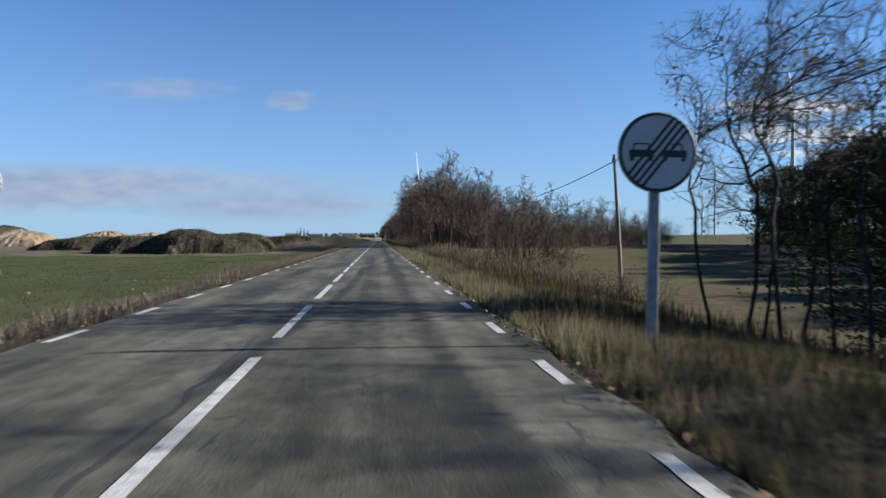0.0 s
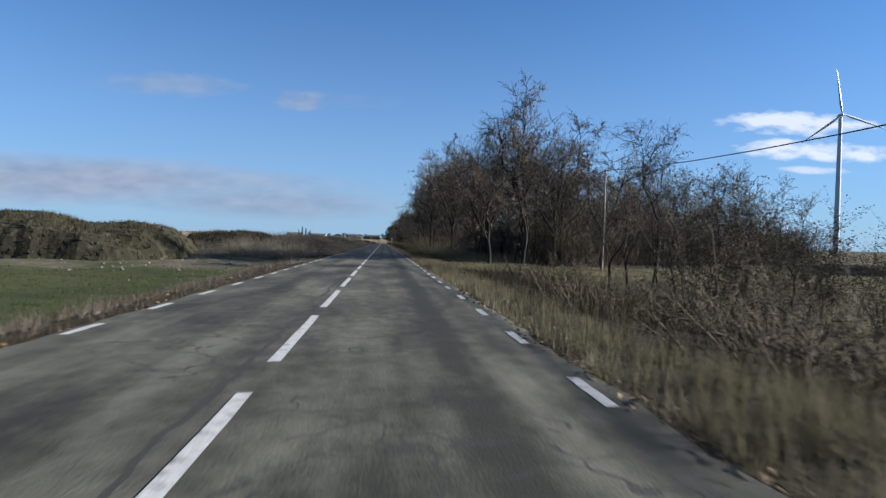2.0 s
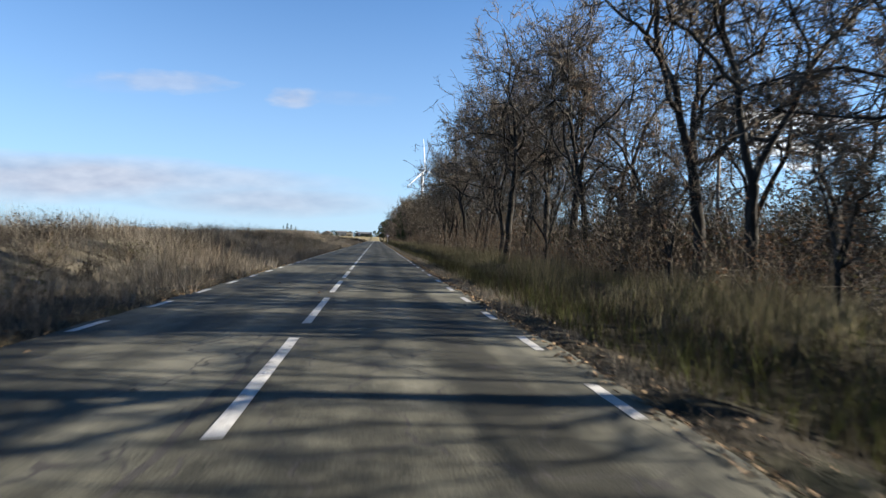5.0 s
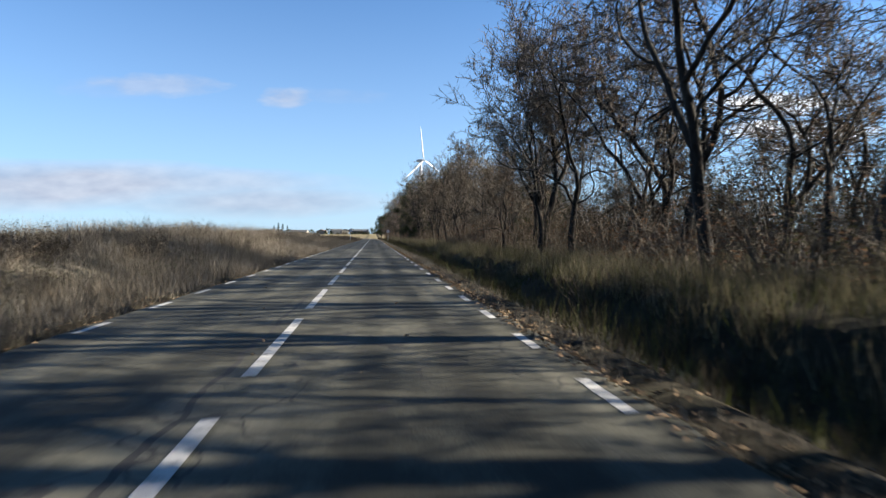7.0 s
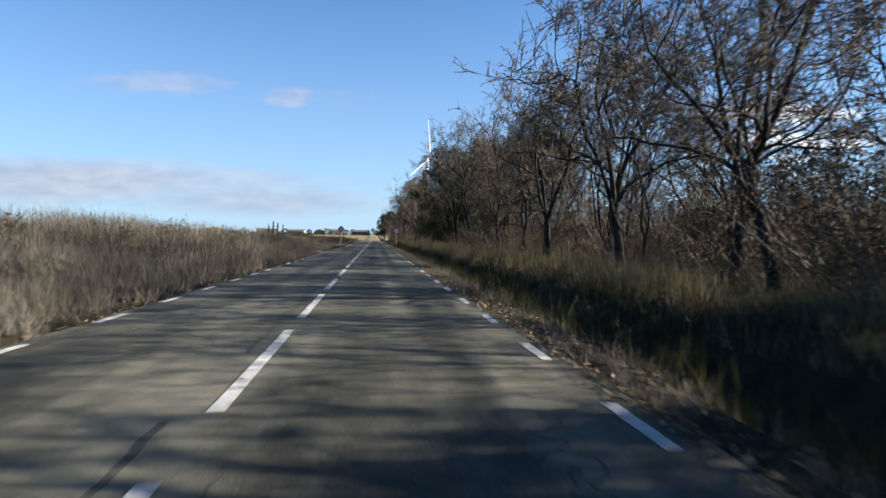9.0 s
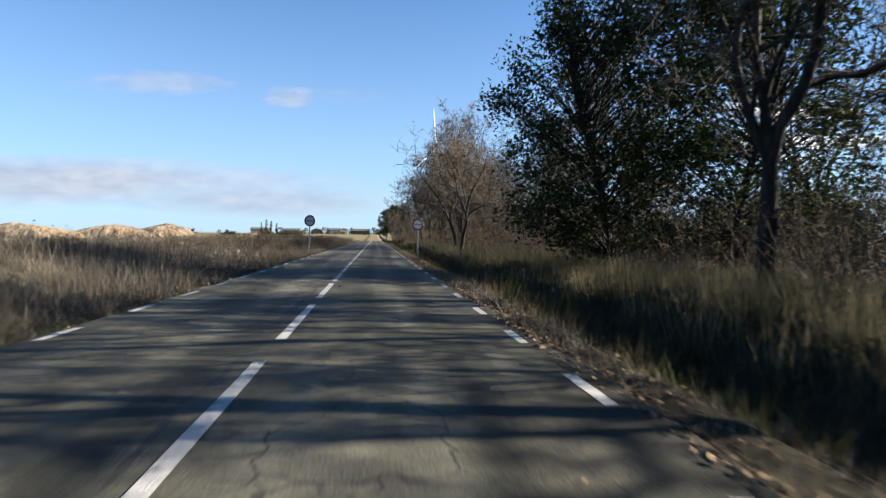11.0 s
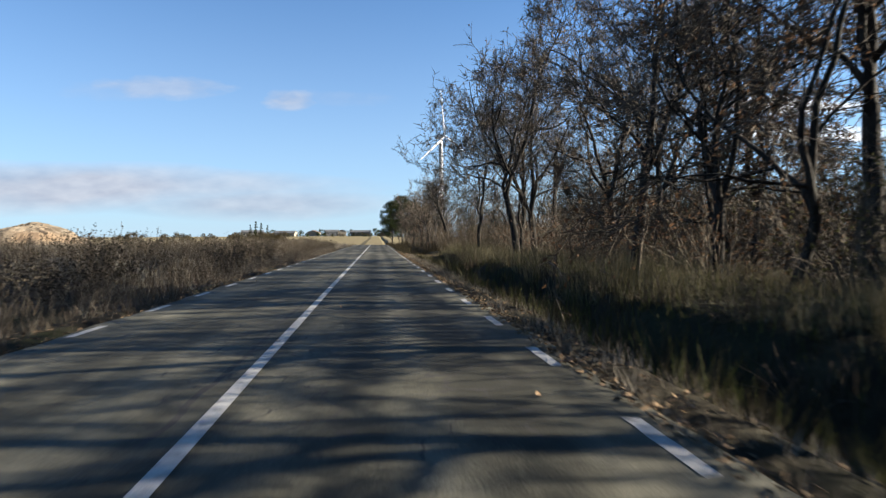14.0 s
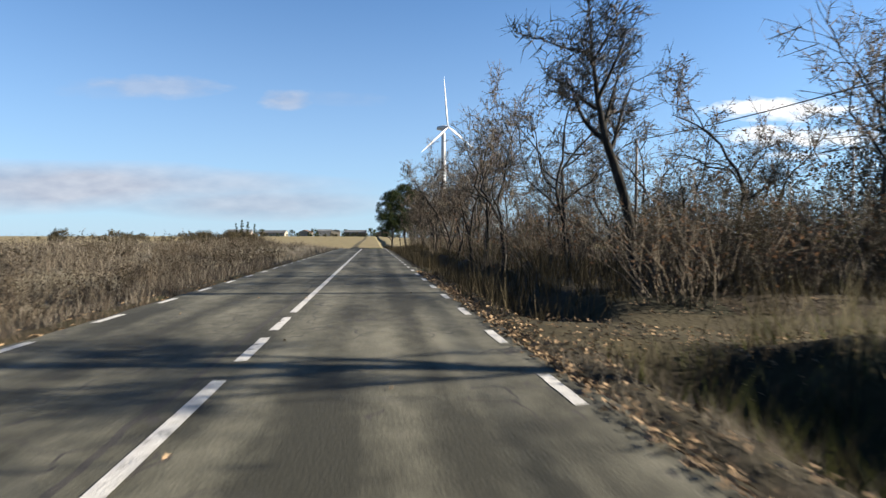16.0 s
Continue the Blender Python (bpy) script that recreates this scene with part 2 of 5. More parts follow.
M_STUBBLE = material("pale_stubble_field", [(0.3, (0.095, 0.077, 0.041)), (0.7, (0.148, 0.124, 0.068))], 0.3, 6, 0.95, 0.4, 4)
M_DIRT = material("dirt_track", [(0.3, (0.017, 0.014, 0.007)), (0.55, (0.028, 0.023, 0.012)), (0.75, (0.038, 0.033, 0.018))], 1.6, 8, 0.95, 0.7, 9)
M_BARK = material("grey_oak_bark", [(0.3, (0.013, 0.011, 0.009)), (0.55, (0.029, 0.026, 0.023)), (0.75, (0.054, 0.053, 0.045))], 9, 8, 0.95, 0.9, 22, stretch=(1, 1, 0.25))
M_TWIG = material("twig_bark", [(0.3, (0.050, 0.043, 0.033)), (0.7, (0.110, 0.091, 0.070))], 5, 4, 0.9)
M_TWIG_PALE = material("pale_bramble_stem", [(0.3, (0.041, 0.032, 0.022)), (0.7, (0.087, 0.068, 0.050))], 4, 4, 0.9)
M_LEAF_BROWN = material("dead_oak_leaf", [(0.3, (0.065, 0.039, 0.023)), (0.7, (0.134, 0.078, 0.044))], 3, 3, 0.8, random_tint=0.5, through_light=0.3)
M_LITTER = material("fallen_leaf_litter", [(0.3, (0.085, 0.057, 0.034)), (0.7, (0.225, 0.159, 0.098))], 3, 3, 0.85, random_tint=0.5)
M_LEAF_DULL = material("dull_withered_oak_leaf", [(0.3, (0.032, 0.029, 0.016)), (0.5, (0.048, 0.041, 0.023)), (0.7, (0.068, 0.052, 0.030))], 1.5, 3, 0.6, random_tint=0.5, through_light=0.2)
# Withered brown made darker, so the wood's deep shade is partly in the colour.
M_LEAF_SHADE_DARK = material("shade_darkened_withered_leaf", [(0.3, (0.023, 0.020, 0.014)), (0.7, (0.054, 0.042, 0.027))], 1.5, 3, 0.8, random_tint=0.5, through_light=0.05)
M_LEAF_DARK = material("evergreen_leaf", [(0.3, (0.013, 0.020, 0.007)), (0.7, (0.033, 0.044, 0.016))], 2, 3, 0.8, random_tint=0.5, through_light=0.2)
M_LEAF_OLIVE = material("olive_shrub_leaf", [(0.3, (0.036, 0.037, 0.014)), (0.7, (0.070, 0.064, 0.027))], 2, 3, 0.75, random_tint=0.5, through_light=0.25)
M_GRASS_DRY = material("dry_grass", [(0.3, (0.074, 0.064, 0.050)), (0.5, (0.126, 0.110, 0.086)), (0.7, (0.184, 0.164, 0.137))], 0.8, 4, 0.85, random_tint=0.35, through_light=0.35)
M_GRASS_OLIVE = material("yellow_green_grass", [(0.3, (0.065, 0.057, 0.034)), (0.5, (0.110, 0.096, 0.058)), (0.7, (0.158, 0.140, 0.093))], 0.8, 4, 0.85, random_tint=0.35, through_light=0.35)
M_GRASS_BROWN = material("brown_dead_herbs", [(0.3, (0.044, 0.034, 0.025)), (0.7, (0.083, 0.066, 0.049))], 0.7, 4, 0.9, random_tint=0.4, through_light=0.3)
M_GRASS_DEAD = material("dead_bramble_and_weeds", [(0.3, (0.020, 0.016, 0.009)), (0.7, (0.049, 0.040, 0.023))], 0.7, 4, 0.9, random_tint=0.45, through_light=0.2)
M_GRASS_GREEN = material("green_grass", [(0.3, (0.033, 0.040, 0.012)), (0.7, (0.072, 0.075, 0.025))], 0.8, 4, 0.8, random_tint=0.35, through_light=0.35)
M_CROP_LEAF = material("crop_leaf", [(0.3, (0.028, 0.039, 0.011)), (0.7, (0.053, 0.066, 0.021))], 0.8, 4, 0.8, random_tint=0.35, through_light=0.35)
M_HEAP = material("overgrown_earth_heap", [(0.3, (0.013, 0.013, 0.008)), (0.52, (0.031, 0.028, 0.018)), (0.72, (0.068, 0.058, 0.041))], 2.2, 9, 0.95, 1.0, 3, second=(0.4, (0.027, 0.025, 0.015), 0.42, 0.60))
M_SAND = material("pale_quarry_spoil", [(0.3, (0.078, 0.062, 0.043)), (0.5, (0.130, 0.105, 0.077)), (0.7, (0.185, 0.159, 0.122))], 0.7, 9, 0.95, 1.0, 2.2, second=(0.16, (0.165, 0.116, 0.074), 0.50, 0.66))
M_STONE = material("pale_limestone", [(0.3, (0.078, 0.068, 0.053)), (0.7, (0.148, 0.135, 0.111))], 6, 6, 0.9, 0.6, 20)
M_ZINC = material("galvanised_steel", [(0.3, (0.167, 0.174, 0.185)), (0.7, (0.255, 0.264, 0.277))], 14, 4, 0.5, metal=0.6, spec=0.4)
M_SIGN_WHITE = material("white_sign_sheet", [(0.3, (0.350, 0.355, 0.355)), (0.7, (0.400, 0.405, 0.405))], 6, 4, 0.45, spec=0.4)
M_SIGN_RED = material("red_sign_sheet", [(0.3, (0.090, 0.006, 0.010)), (0.7, (0.125, 0.009, 0.014))], 6, 4, 0.55, spec=0.15)
M_SIGN_BLACK = material("black_sign_sheet", [(0.3, (0.009, 0.009, 0.010)), (0.7, (0.018, 0.018, 0.021))], 6, 4, 0.5, spec=0.4)
M_WOODPOLE = material("weathered_pole_wood", [(0.3, (0.089, 0.074, 0.063)), (0.7, (0.192, 0.170, 0.148))], 12, 6, 0.9, 0.5, 30, stretch=(1, 1, 0.1))
M_CABLE = material("black_cable", [(0.3, (0.015, 0.015, 0.016)), (0.7, (0.030, 0.030, 0.031))], 4, 2, 0.7)
M_PORCELAIN = material("brown_insulator", [(0.3, (0.089, 0.037, 0.022)), (0.7, (0.133, 0.059, 0.037))], 8, 2, 0.3)
M_TURBINE = material("white_turbine_paint", [(0.3, (0.374, 0.388, 0.408)), (0.7, (0.428, 0.444, 0.464))], 0.3, 3, 0.45, spec=0.4)
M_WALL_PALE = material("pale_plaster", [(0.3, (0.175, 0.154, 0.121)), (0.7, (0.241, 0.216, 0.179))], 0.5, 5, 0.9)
M_ROOF = material("clay_tile_roof", [(0.3, (0.067, 0.041, 0.030)), (0.7, (0.096, 0.063, 0.046))], 1.0, 5, 0.9, stretch=(3, 1, 1))
M_SHED = material("dark_shed_sheeting", [(0.3, (0.052, 0.056, 0.059)), (0.7, (0.096, 0.100, 0.104))], 0.6, 4, 0.7)
M_GLASS = material("dark_window_glass", [(0.3, (0.011, 0.013, 0.016)), (0.7, (0.022, 0.025, 0.030))], 1, 2, 0.15, spec=0.5)


# ---- mesh helpers ----
class Soup:
    """Collects vertices and faces of one mesh."""

    def __init__(self):
        self.v, self.f = [], []

    def tube(self, pts, radii, sides):
        base = len(self.v)
        n = len(pts)
        prev = None
        for i in range(n):
            d = (pts[min(i + 1, n - 1)] - pts[max(i - 1, 0)])
            d = d.normalized() if d.length > 1e-6 else Vector((0, 0, 1))
            if prev is None:
                side = d.cross(Vector((0.3, 0.9, 0.2)))
                if side.length < 1e-3:
                    side = d.cross(Vector((1, 0, 0)))
            else:
                side = prev - d * prev.dot(d)
            side.normalize()
            prev = side
            other = d.cross(side)
            r = radii[i]
            for k in range(sides):
                a = 2 * math.pi * k / sides
                self.v.append(pts[i] + side * (r * math.cos(a)) + other * (r * math.sin(a)))
        for i in range(n - 1):
            for k in range(sides):
                k2 = (k + 1) % sides
                self.f.append((base + i * sides + k, base + i * sides + k2, base + (i + 1) * sides + k2, base + (i + 1) * sides + k))

    def sliver(self, a, b, r):
        """The thinnest twig, for trees deep in the wood."""
        s = (b - a).cross(Vector((0.31, 0.87, 0.38))).normalized() * r
        base = len(self.v)
        self.v += [a + s, a - s, b]
        self.f.append((base, base + 1, base + 2))

    def spike(self, a, b, r):
        """A three-sided twig that runs out to a point."""
        d = b - a
        s = d.cross(Vector((0.31, 0.87, 0.38)))
        if s.length < 1e-5:
            return
        s.normalize()
        o = d.cross(s).normalized()
        base = len(self.v)
        self.v += [a + s * r, a - s * (0.5 * r) + o * (0.87 * r), a - s * (0.5 * r) - o * (0.87 * r), b]
        self.f += [(base, base + 1, base + 3), (base + 1, base + 2, base + 3), (base + 2, base, base + 3)]

    def leaf(self, at, along, up, length, width):
        """A leaf folded along its middle."""
        along = along.normalized()
        s = along.cross(up)
        if s.length < 1e-4:
            s = Vector((1, 0, 0))
        s.normalize()
        lift = s.cross(along) * (width * 0.35)
        base = len(self.v)
        mid = at + along * (length * 0.5)
        self.v += [at, mid + s * width * 0.5 + lift, at + along * length, mid - s * width * 0.5 + lift]
        self.f += [(base, base + 1, base + 2), (base, base + 2, base + 3)]

    def box(self, x0, y0, z0, x1, y1, z1):
        b = len(self.v)
        self.v += [Vector(p) for p in ((x0, y0, z0), (x1, y0, z0), (x1, y1, z0), (x0, y1, z0), (x0, y0, z1), (x1, y0, z1), (x1, y1, z1), (x0, y1, z1))]
        self.f += [tuple(b + i for i in q) for q in ((0, 3, 2, 1), (4, 5, 6, 7), (0, 1, 5, 4), (1, 2, 6, 5), (2, 3, 7, 6), (3, 0, 4, 7))]

    def mesh(self, name, mat, smooth=True):
        me = bpy.data.meshes.new(name)
        me.from_pydata([tuple(p) for p in self.v], [], self.f)
        me.materials.append(mat)
        if smooth:
            me.polygons.foreach_set("use_smooth", [True] * len(me.polygons))
        me.update()
        return me


def from_arrays(name, verts, faces, mat, smooth=False):
    me = bpy.data.meshes.new(name)
    me.from_pydata(verts.tolist() if hasattr(verts, "tolist") else verts, [], faces.tolist() if hasattr(faces, "tolist") else faces)
    me.materials.append(mat)
    if smooth:
        me.polygons.foreach_set("use_smooth", [True] * len(me.polygons))
    me.update()
    return me


def part(name, me, parent, label=""):
    ob = new(name, me)
    ob.parent = parent
    if label:
        tagged(ob, label)
    return ob


def fbm(x, y, s, seed=0.0, octaves=4):
    total, amp, f = 0.0, 1.0, s
    for _ in range(octaves):
        total += amp * noise.noise((x * f + seed, y * f - seed, seed * 0.37))
        amp *= 0.5
        f *= 2.1
    return total


def smooth(a, b, x):
    t = min(1.0, max(0.0, (x - a) / (b - a)))
    return t * t * (3 - 2 * t)


# ---- lie of the land ----
ROAD_L, ROAD_R = -2.76, 2.96


def along_fall(y):
    """Height of the road surface: level, then over a low crest."""
    return -1.25 * smooth(402, 474, y)


def land(x, y):
    n = fbm(x, y, 0.16, 3.0)
    if x < 0:
        d = max(0.0, ROAD_L - x)
        rise = smooth(82, 99, y) * (1 - smooth(245, 272, y))
        z = -0.66 * smooth(0.1, 3.4, d) + 0.07 * n * smooth(0.5, 2, d)
        z += rise * (1.50 + 0.36 * fbm(x, y, 0.072, 9.0)) * smooth(0.4, 5.8, d) * (1 - 0.42 * smooth(15, 35, d)) * (1 - 0.72 * smooth(7, 14, d) * (1 - smooth(110, 136, y)))
        z += 0.55 * smooth(165, 191, y) * (1 - smooth(223, 242, y)) * smooth(4.2, 9.0, d) * (1 - smooth(15, 29, d))
        z += smooth(245, 272, y) * (1 - smooth(452, 520, y)) * (0.90 + 0.46 * fbm(x, y, 0.087, 5.0)) * smooth(0.5, 5.5, d)
        z += 0.13 * n * smooth(0.6, 2.6, d)
    else:
        d = max(0.0, x - ROAD_R)
        open_field = -0.08 - 1.80 * smooth(0.6, 12.5, d) + 0.013 * max(0.0, d - 21) * (1 - smooth(700, 1600, d))
        # a ditch with a steep bank on its far side, lower along the first stretch
        steep = 0.10 + 0.35 * smooth(88, 106, y) + 0.55 * smooth(142, 158, y)
        brink = 3.5 + 1.6 * (1 - steep) + 1.2 * noise.noise((3.1, y * 0.13, 0.4))
        wood = -0.05 - 0.74 * steep * smooth(0.45, 1.9, d) * (1 - smooth(brink - 1.4, brink, d)) + (0.22 * steep - 0.08 + 0.10 * noise.noise((7.7, y * 0.19, 1.4))) * smooth(brink - 1.4, brink, d) - 0.22 * smooth(5.2, 10.0, d)
        k = smooth(60, 79, y) * (1 - smooth(64, 100, d))
        z = open_field * (1 - k) + wood * k + 0.09 * n * smooth(0.5, 2, d)
        track = smooth(340.4, 341.4, y) * (1 - smooth(343.5, 344.5, y)) * (1 - smooth(28, 42, d))
        z = z * (1 - track) + track * (-0.07 - 0.38 * smooth(0.3, 7.0, d) + 0.03 * n)
    # over the crest the land dips, then swells towards the farm
    z += along_fall(y) + 1.8 * smooth(480, 712, y) + 3.6 * smooth(712, 930, y) * (1 - smooth(-28, 83, x))
    if ROAD_L - 0.35 < x < ROAD_R + 0.35:
        bed = along_fall(y) - 0.05 - 0.04 * smooth(0.0, 0.3, max(ROAD_L - x, x - ROAD_R))
        k = smooth(467, 483, y)
        z = bed * (1 - k) + z * k
    return z


def axis(parts):
    out = []
    for a, b, step in parts:
        n = max(1, round((b - a) / step))
        out += [a + (b - a) * i / n for i in range(n)]
    return out + [parts[-1][1]]


def build_ground():
    xs = axis([(-3600, -560, 560), (-560, -160, 50), (-160, -50, 10), (-50, -18, 2.4), (-18, -9, 0.9), (-9, ROAD_L - 0.35, 0.42), (ROAD_L - 0.35, ROAD_L, 0.12),
               (ROAD_L, ROAD_R, 2.9), (ROAD_R, ROAD_R + 0.35, 0.12), (ROAD_R + 0.35, 7.4, 0.28), (7.4, 10, 0.45), (10, 22, 0.9), (22, 54, 2.4), (54, 164, 10), (164, 564, 50), (564, 3600, 560)])
    ys = axis([(-400, -50, 50), (-50, -8, 3), (-8, 362, 0.75), (362, 470, 3), (470, 960, 16), (960, 1640, 80), (1640, 5000, 560)])
    verts = [(x, y, land(x, y)) for y in ys for x in xs]
    w = len(xs)
    faces, mats = [], []
    for j in range(len(ys) - 1):
        for i in range(w - 1):
            faces.append((j * w + i, j * w + i + 1, (j + 1) * w + i + 1, (j + 1) * w + i))
            x, y = 0.5 * (xs[i] + xs[i + 1]), 0.5 * (ys[j] + ys[j + 1])
            wob = 1.5 * fbm(x, y, 0.26, 7.0, 3)
            drift = 8.0 * fbm(x, y, 0.036, 11.0, 3) * smooth(11, 28, abs(x))
            if y + wob > 510 and x < 124:
                k = 6
            elif x < 0:
                if x > ROAD_L - 2.4 + 0.25 * wob:
                    k = 1
                elif y + wob + 0.5 * drift < 75:
                    k = 0
                elif y + wob + drift < 87 + 10 * smooth(7, 13, -x) and x > -64 + 2 * drift:
                    k = 4
                elif y < 548:
                    k = 8
                else:
                    k = 6
            else:
                if 340.9 < y + 0.2 * wob < 344.0 and x < 38:
                    k = 7
                elif y < 64 + wob:
                    k = 1 if x < 8.6 + wob else 2
                elif y < 73 + wob:
                    k = 1 if x < 16 + 3 * wob else 2
                elif y < 86 + wob:
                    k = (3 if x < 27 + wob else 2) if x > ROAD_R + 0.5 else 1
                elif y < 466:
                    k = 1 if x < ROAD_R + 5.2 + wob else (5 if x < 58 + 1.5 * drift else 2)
                else:
                    k = 2
            mats.append(k)
    me = from_arrays("ground", verts, faces, M_CROP, True)
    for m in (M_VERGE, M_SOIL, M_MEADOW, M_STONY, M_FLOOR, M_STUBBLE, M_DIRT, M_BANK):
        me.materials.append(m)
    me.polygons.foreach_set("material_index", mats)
    tagged(new("ground", me), "open farmland and woodland ground beside a country road", "ground", kind="structure")


build_ground()


def build_road():
    ys = axis([(-160, -10, 4), (-10, 362, 0.5), (362, 478, 4)])
    xs = [ROAD_L - 0.05, ROAD_L, -1.6, -0.1, 1.5, ROAD_R, ROAD_R + 0.05]
    verts, faces = [], []
    for y in ys:
        jl, jr = 0.07 * fbm(0, y, 0.9, 2.0), 0.10 * fbm(5, y, 1.1, 8.0)
        z = along_fall(y)
        for i, x in enumerate(xs):
            e = jl if i < 2 else (jr if i > 4 else 0.0)
            drop = -0.14 if i in (0, 6) else 0.0
            verts.append((x + e, y, z + drop + 0.012 * (1 - abs(x) / 3)))
    w = len(xs)
    for j in range(len(ys) - 1):
        for i in range(w - 1):
            faces.append((j * w + i, j * w + i + 1, (j + 1) * w + i + 1, (j + 1) * w + i))
    road = new("road", from_arrays("road", verts, faces, M_ASPHALT, False))
    return tagged(road, "worn grey two-lane asphalt country road with white markings", "road", kind="structure")


road = build_road()


def marking(name, width, length):
    """A thin strip of thick road paint with slightly ragged ends."""
    s = Soup()
    n = 5
    rng = random.Random(name)
    for side in range(2):
        for i in range(n + 1):
            y = length * i / n
            if i in (0, n):
                y += rng.uniform(-0.03, 0.03)
            x = (-0.5 + side) * width + rng.uniform(-0.006, 0.006)
            s.v.append(Vector((x, y, 0.0)))
    for i in range(n):
        s.f.append((i, n + 1 + i, n + 2 + i, i + 1))
    return s.mesh(name, M_PAINT, False)


def build_markings():
    edge = marking("edge_dash", 0.11, 1.0)
    dash = marking("centre_dash", 0.115, 3.6)
    line = marking("centre_line", 0.115, 55.3)
    tail = marking("centre_line", 0.115, 60.0)
    z = 0.019
    for x, marks in ((2.72, RIGHT_MARKS), (-2.62, LEFT_MARKS)):
        for y in spaced(marks, 2.6):
            part("edge_dash", edge, road).location = (x, y, along_fall(y) + (0.006 if y < 405 else 0.03))
    for k in range(-3, 51):
        part("centre_dash", dash, road).location = (0, CENTRE_0 + CENTRE_P * k, z)
    for a, b in ((249.0, 252.6), (253.5, 256.9), (257.5, 261.1), (261.9, 265.6), (266.6, 269.9), (270.7, 274.3), (275.3, 279.5), (280.2, 283.3), (340.2, 341.6), (342.2, 343.5)):
        part("centre_dash", marking("centre_dash", 0.115, b - a), road).location = (0, a, z)
    part("centre_line", line, road).location = (0, 284.1, z)
    part("centre_line", tail, road).location = (0, 344.1, z)


def spaced(marks, step):
    """Dashes at the marks and evenly between them, and on past both ends."""
    marks = [marks[0] - 7 * step, *marks, marks[-1] + 48 * step]
    out = []
    for a, b in zip(marks, marks[1:]):
        n = max(1, round((b - a) / step))
        out += [a + (b - a) * i / n for i in range(n)]
    return out


# where some of the edge dashes begin; the crew painted them at a slightly uneven pace
RIGHT_MARKS = (6.5, 14.6, 25.6, 37.3, 46.0, 57.3, 66.4, 120.6, 129.3, 143.1, 151.7, 163.4, 174.5, 186.0, 195.4, 251.7, 259.5, 270.0, 280.5, 291.0, 309.4, 327.9, 333.1, 338.4)
LEFT_MARKS = (9.2, 59.6, 124.2, 200.7, 254.7, 262.9, 274.1, 282.8, 332.9)
CENTRE_0, CENTRE_P = 4.3, 4.8
build_markings()


# ---- plants ----
def sway(rng, d, amount):
    return (d + Vector((rng.gauss(0, amount), rng.gauss(0, amount), rng.gauss(0, amount)))).normalized()


def limb(rng, start, d, length, r0, r1, segs, wiggle, lift):
    pts, radii = [start.copy()], [r0]
    p = start.copy()
    for i in range(segs):
        d = sway(rng, d, wiggle)
        d = (d + Vector((0, 0, lift))).normalized()
        p = p + d * (length / segs)
        pts.append(p.copy())
        radii.append(r0 + (r1 - r0) * (i + 1) / segs)
    return pts, radii


def on(pts, t):
    k = min(len(pts) - 2, int(t * (len(pts) - 1)))
    f = t * (len(pts) - 1) - k
    return pts[k].lerp(pts[k + 1], f), (pts[k + 1] - pts[k]).normalized()


def off_axis(rng, d, low, high):
    """A way that leaves d by between low and high degrees."""
    s = d.cross(Vector((rng.gauss(0, 1), rng.gauss(0, 1), rng.gauss(0, 1))))
    if s.length < 1e-4:
        s = Vector((1, 0, 0))
    s.normalize()
    a = radians(rng.uniform(low, high))
    return (d * math.cos(a) + s * math.sin(a)).normalized()


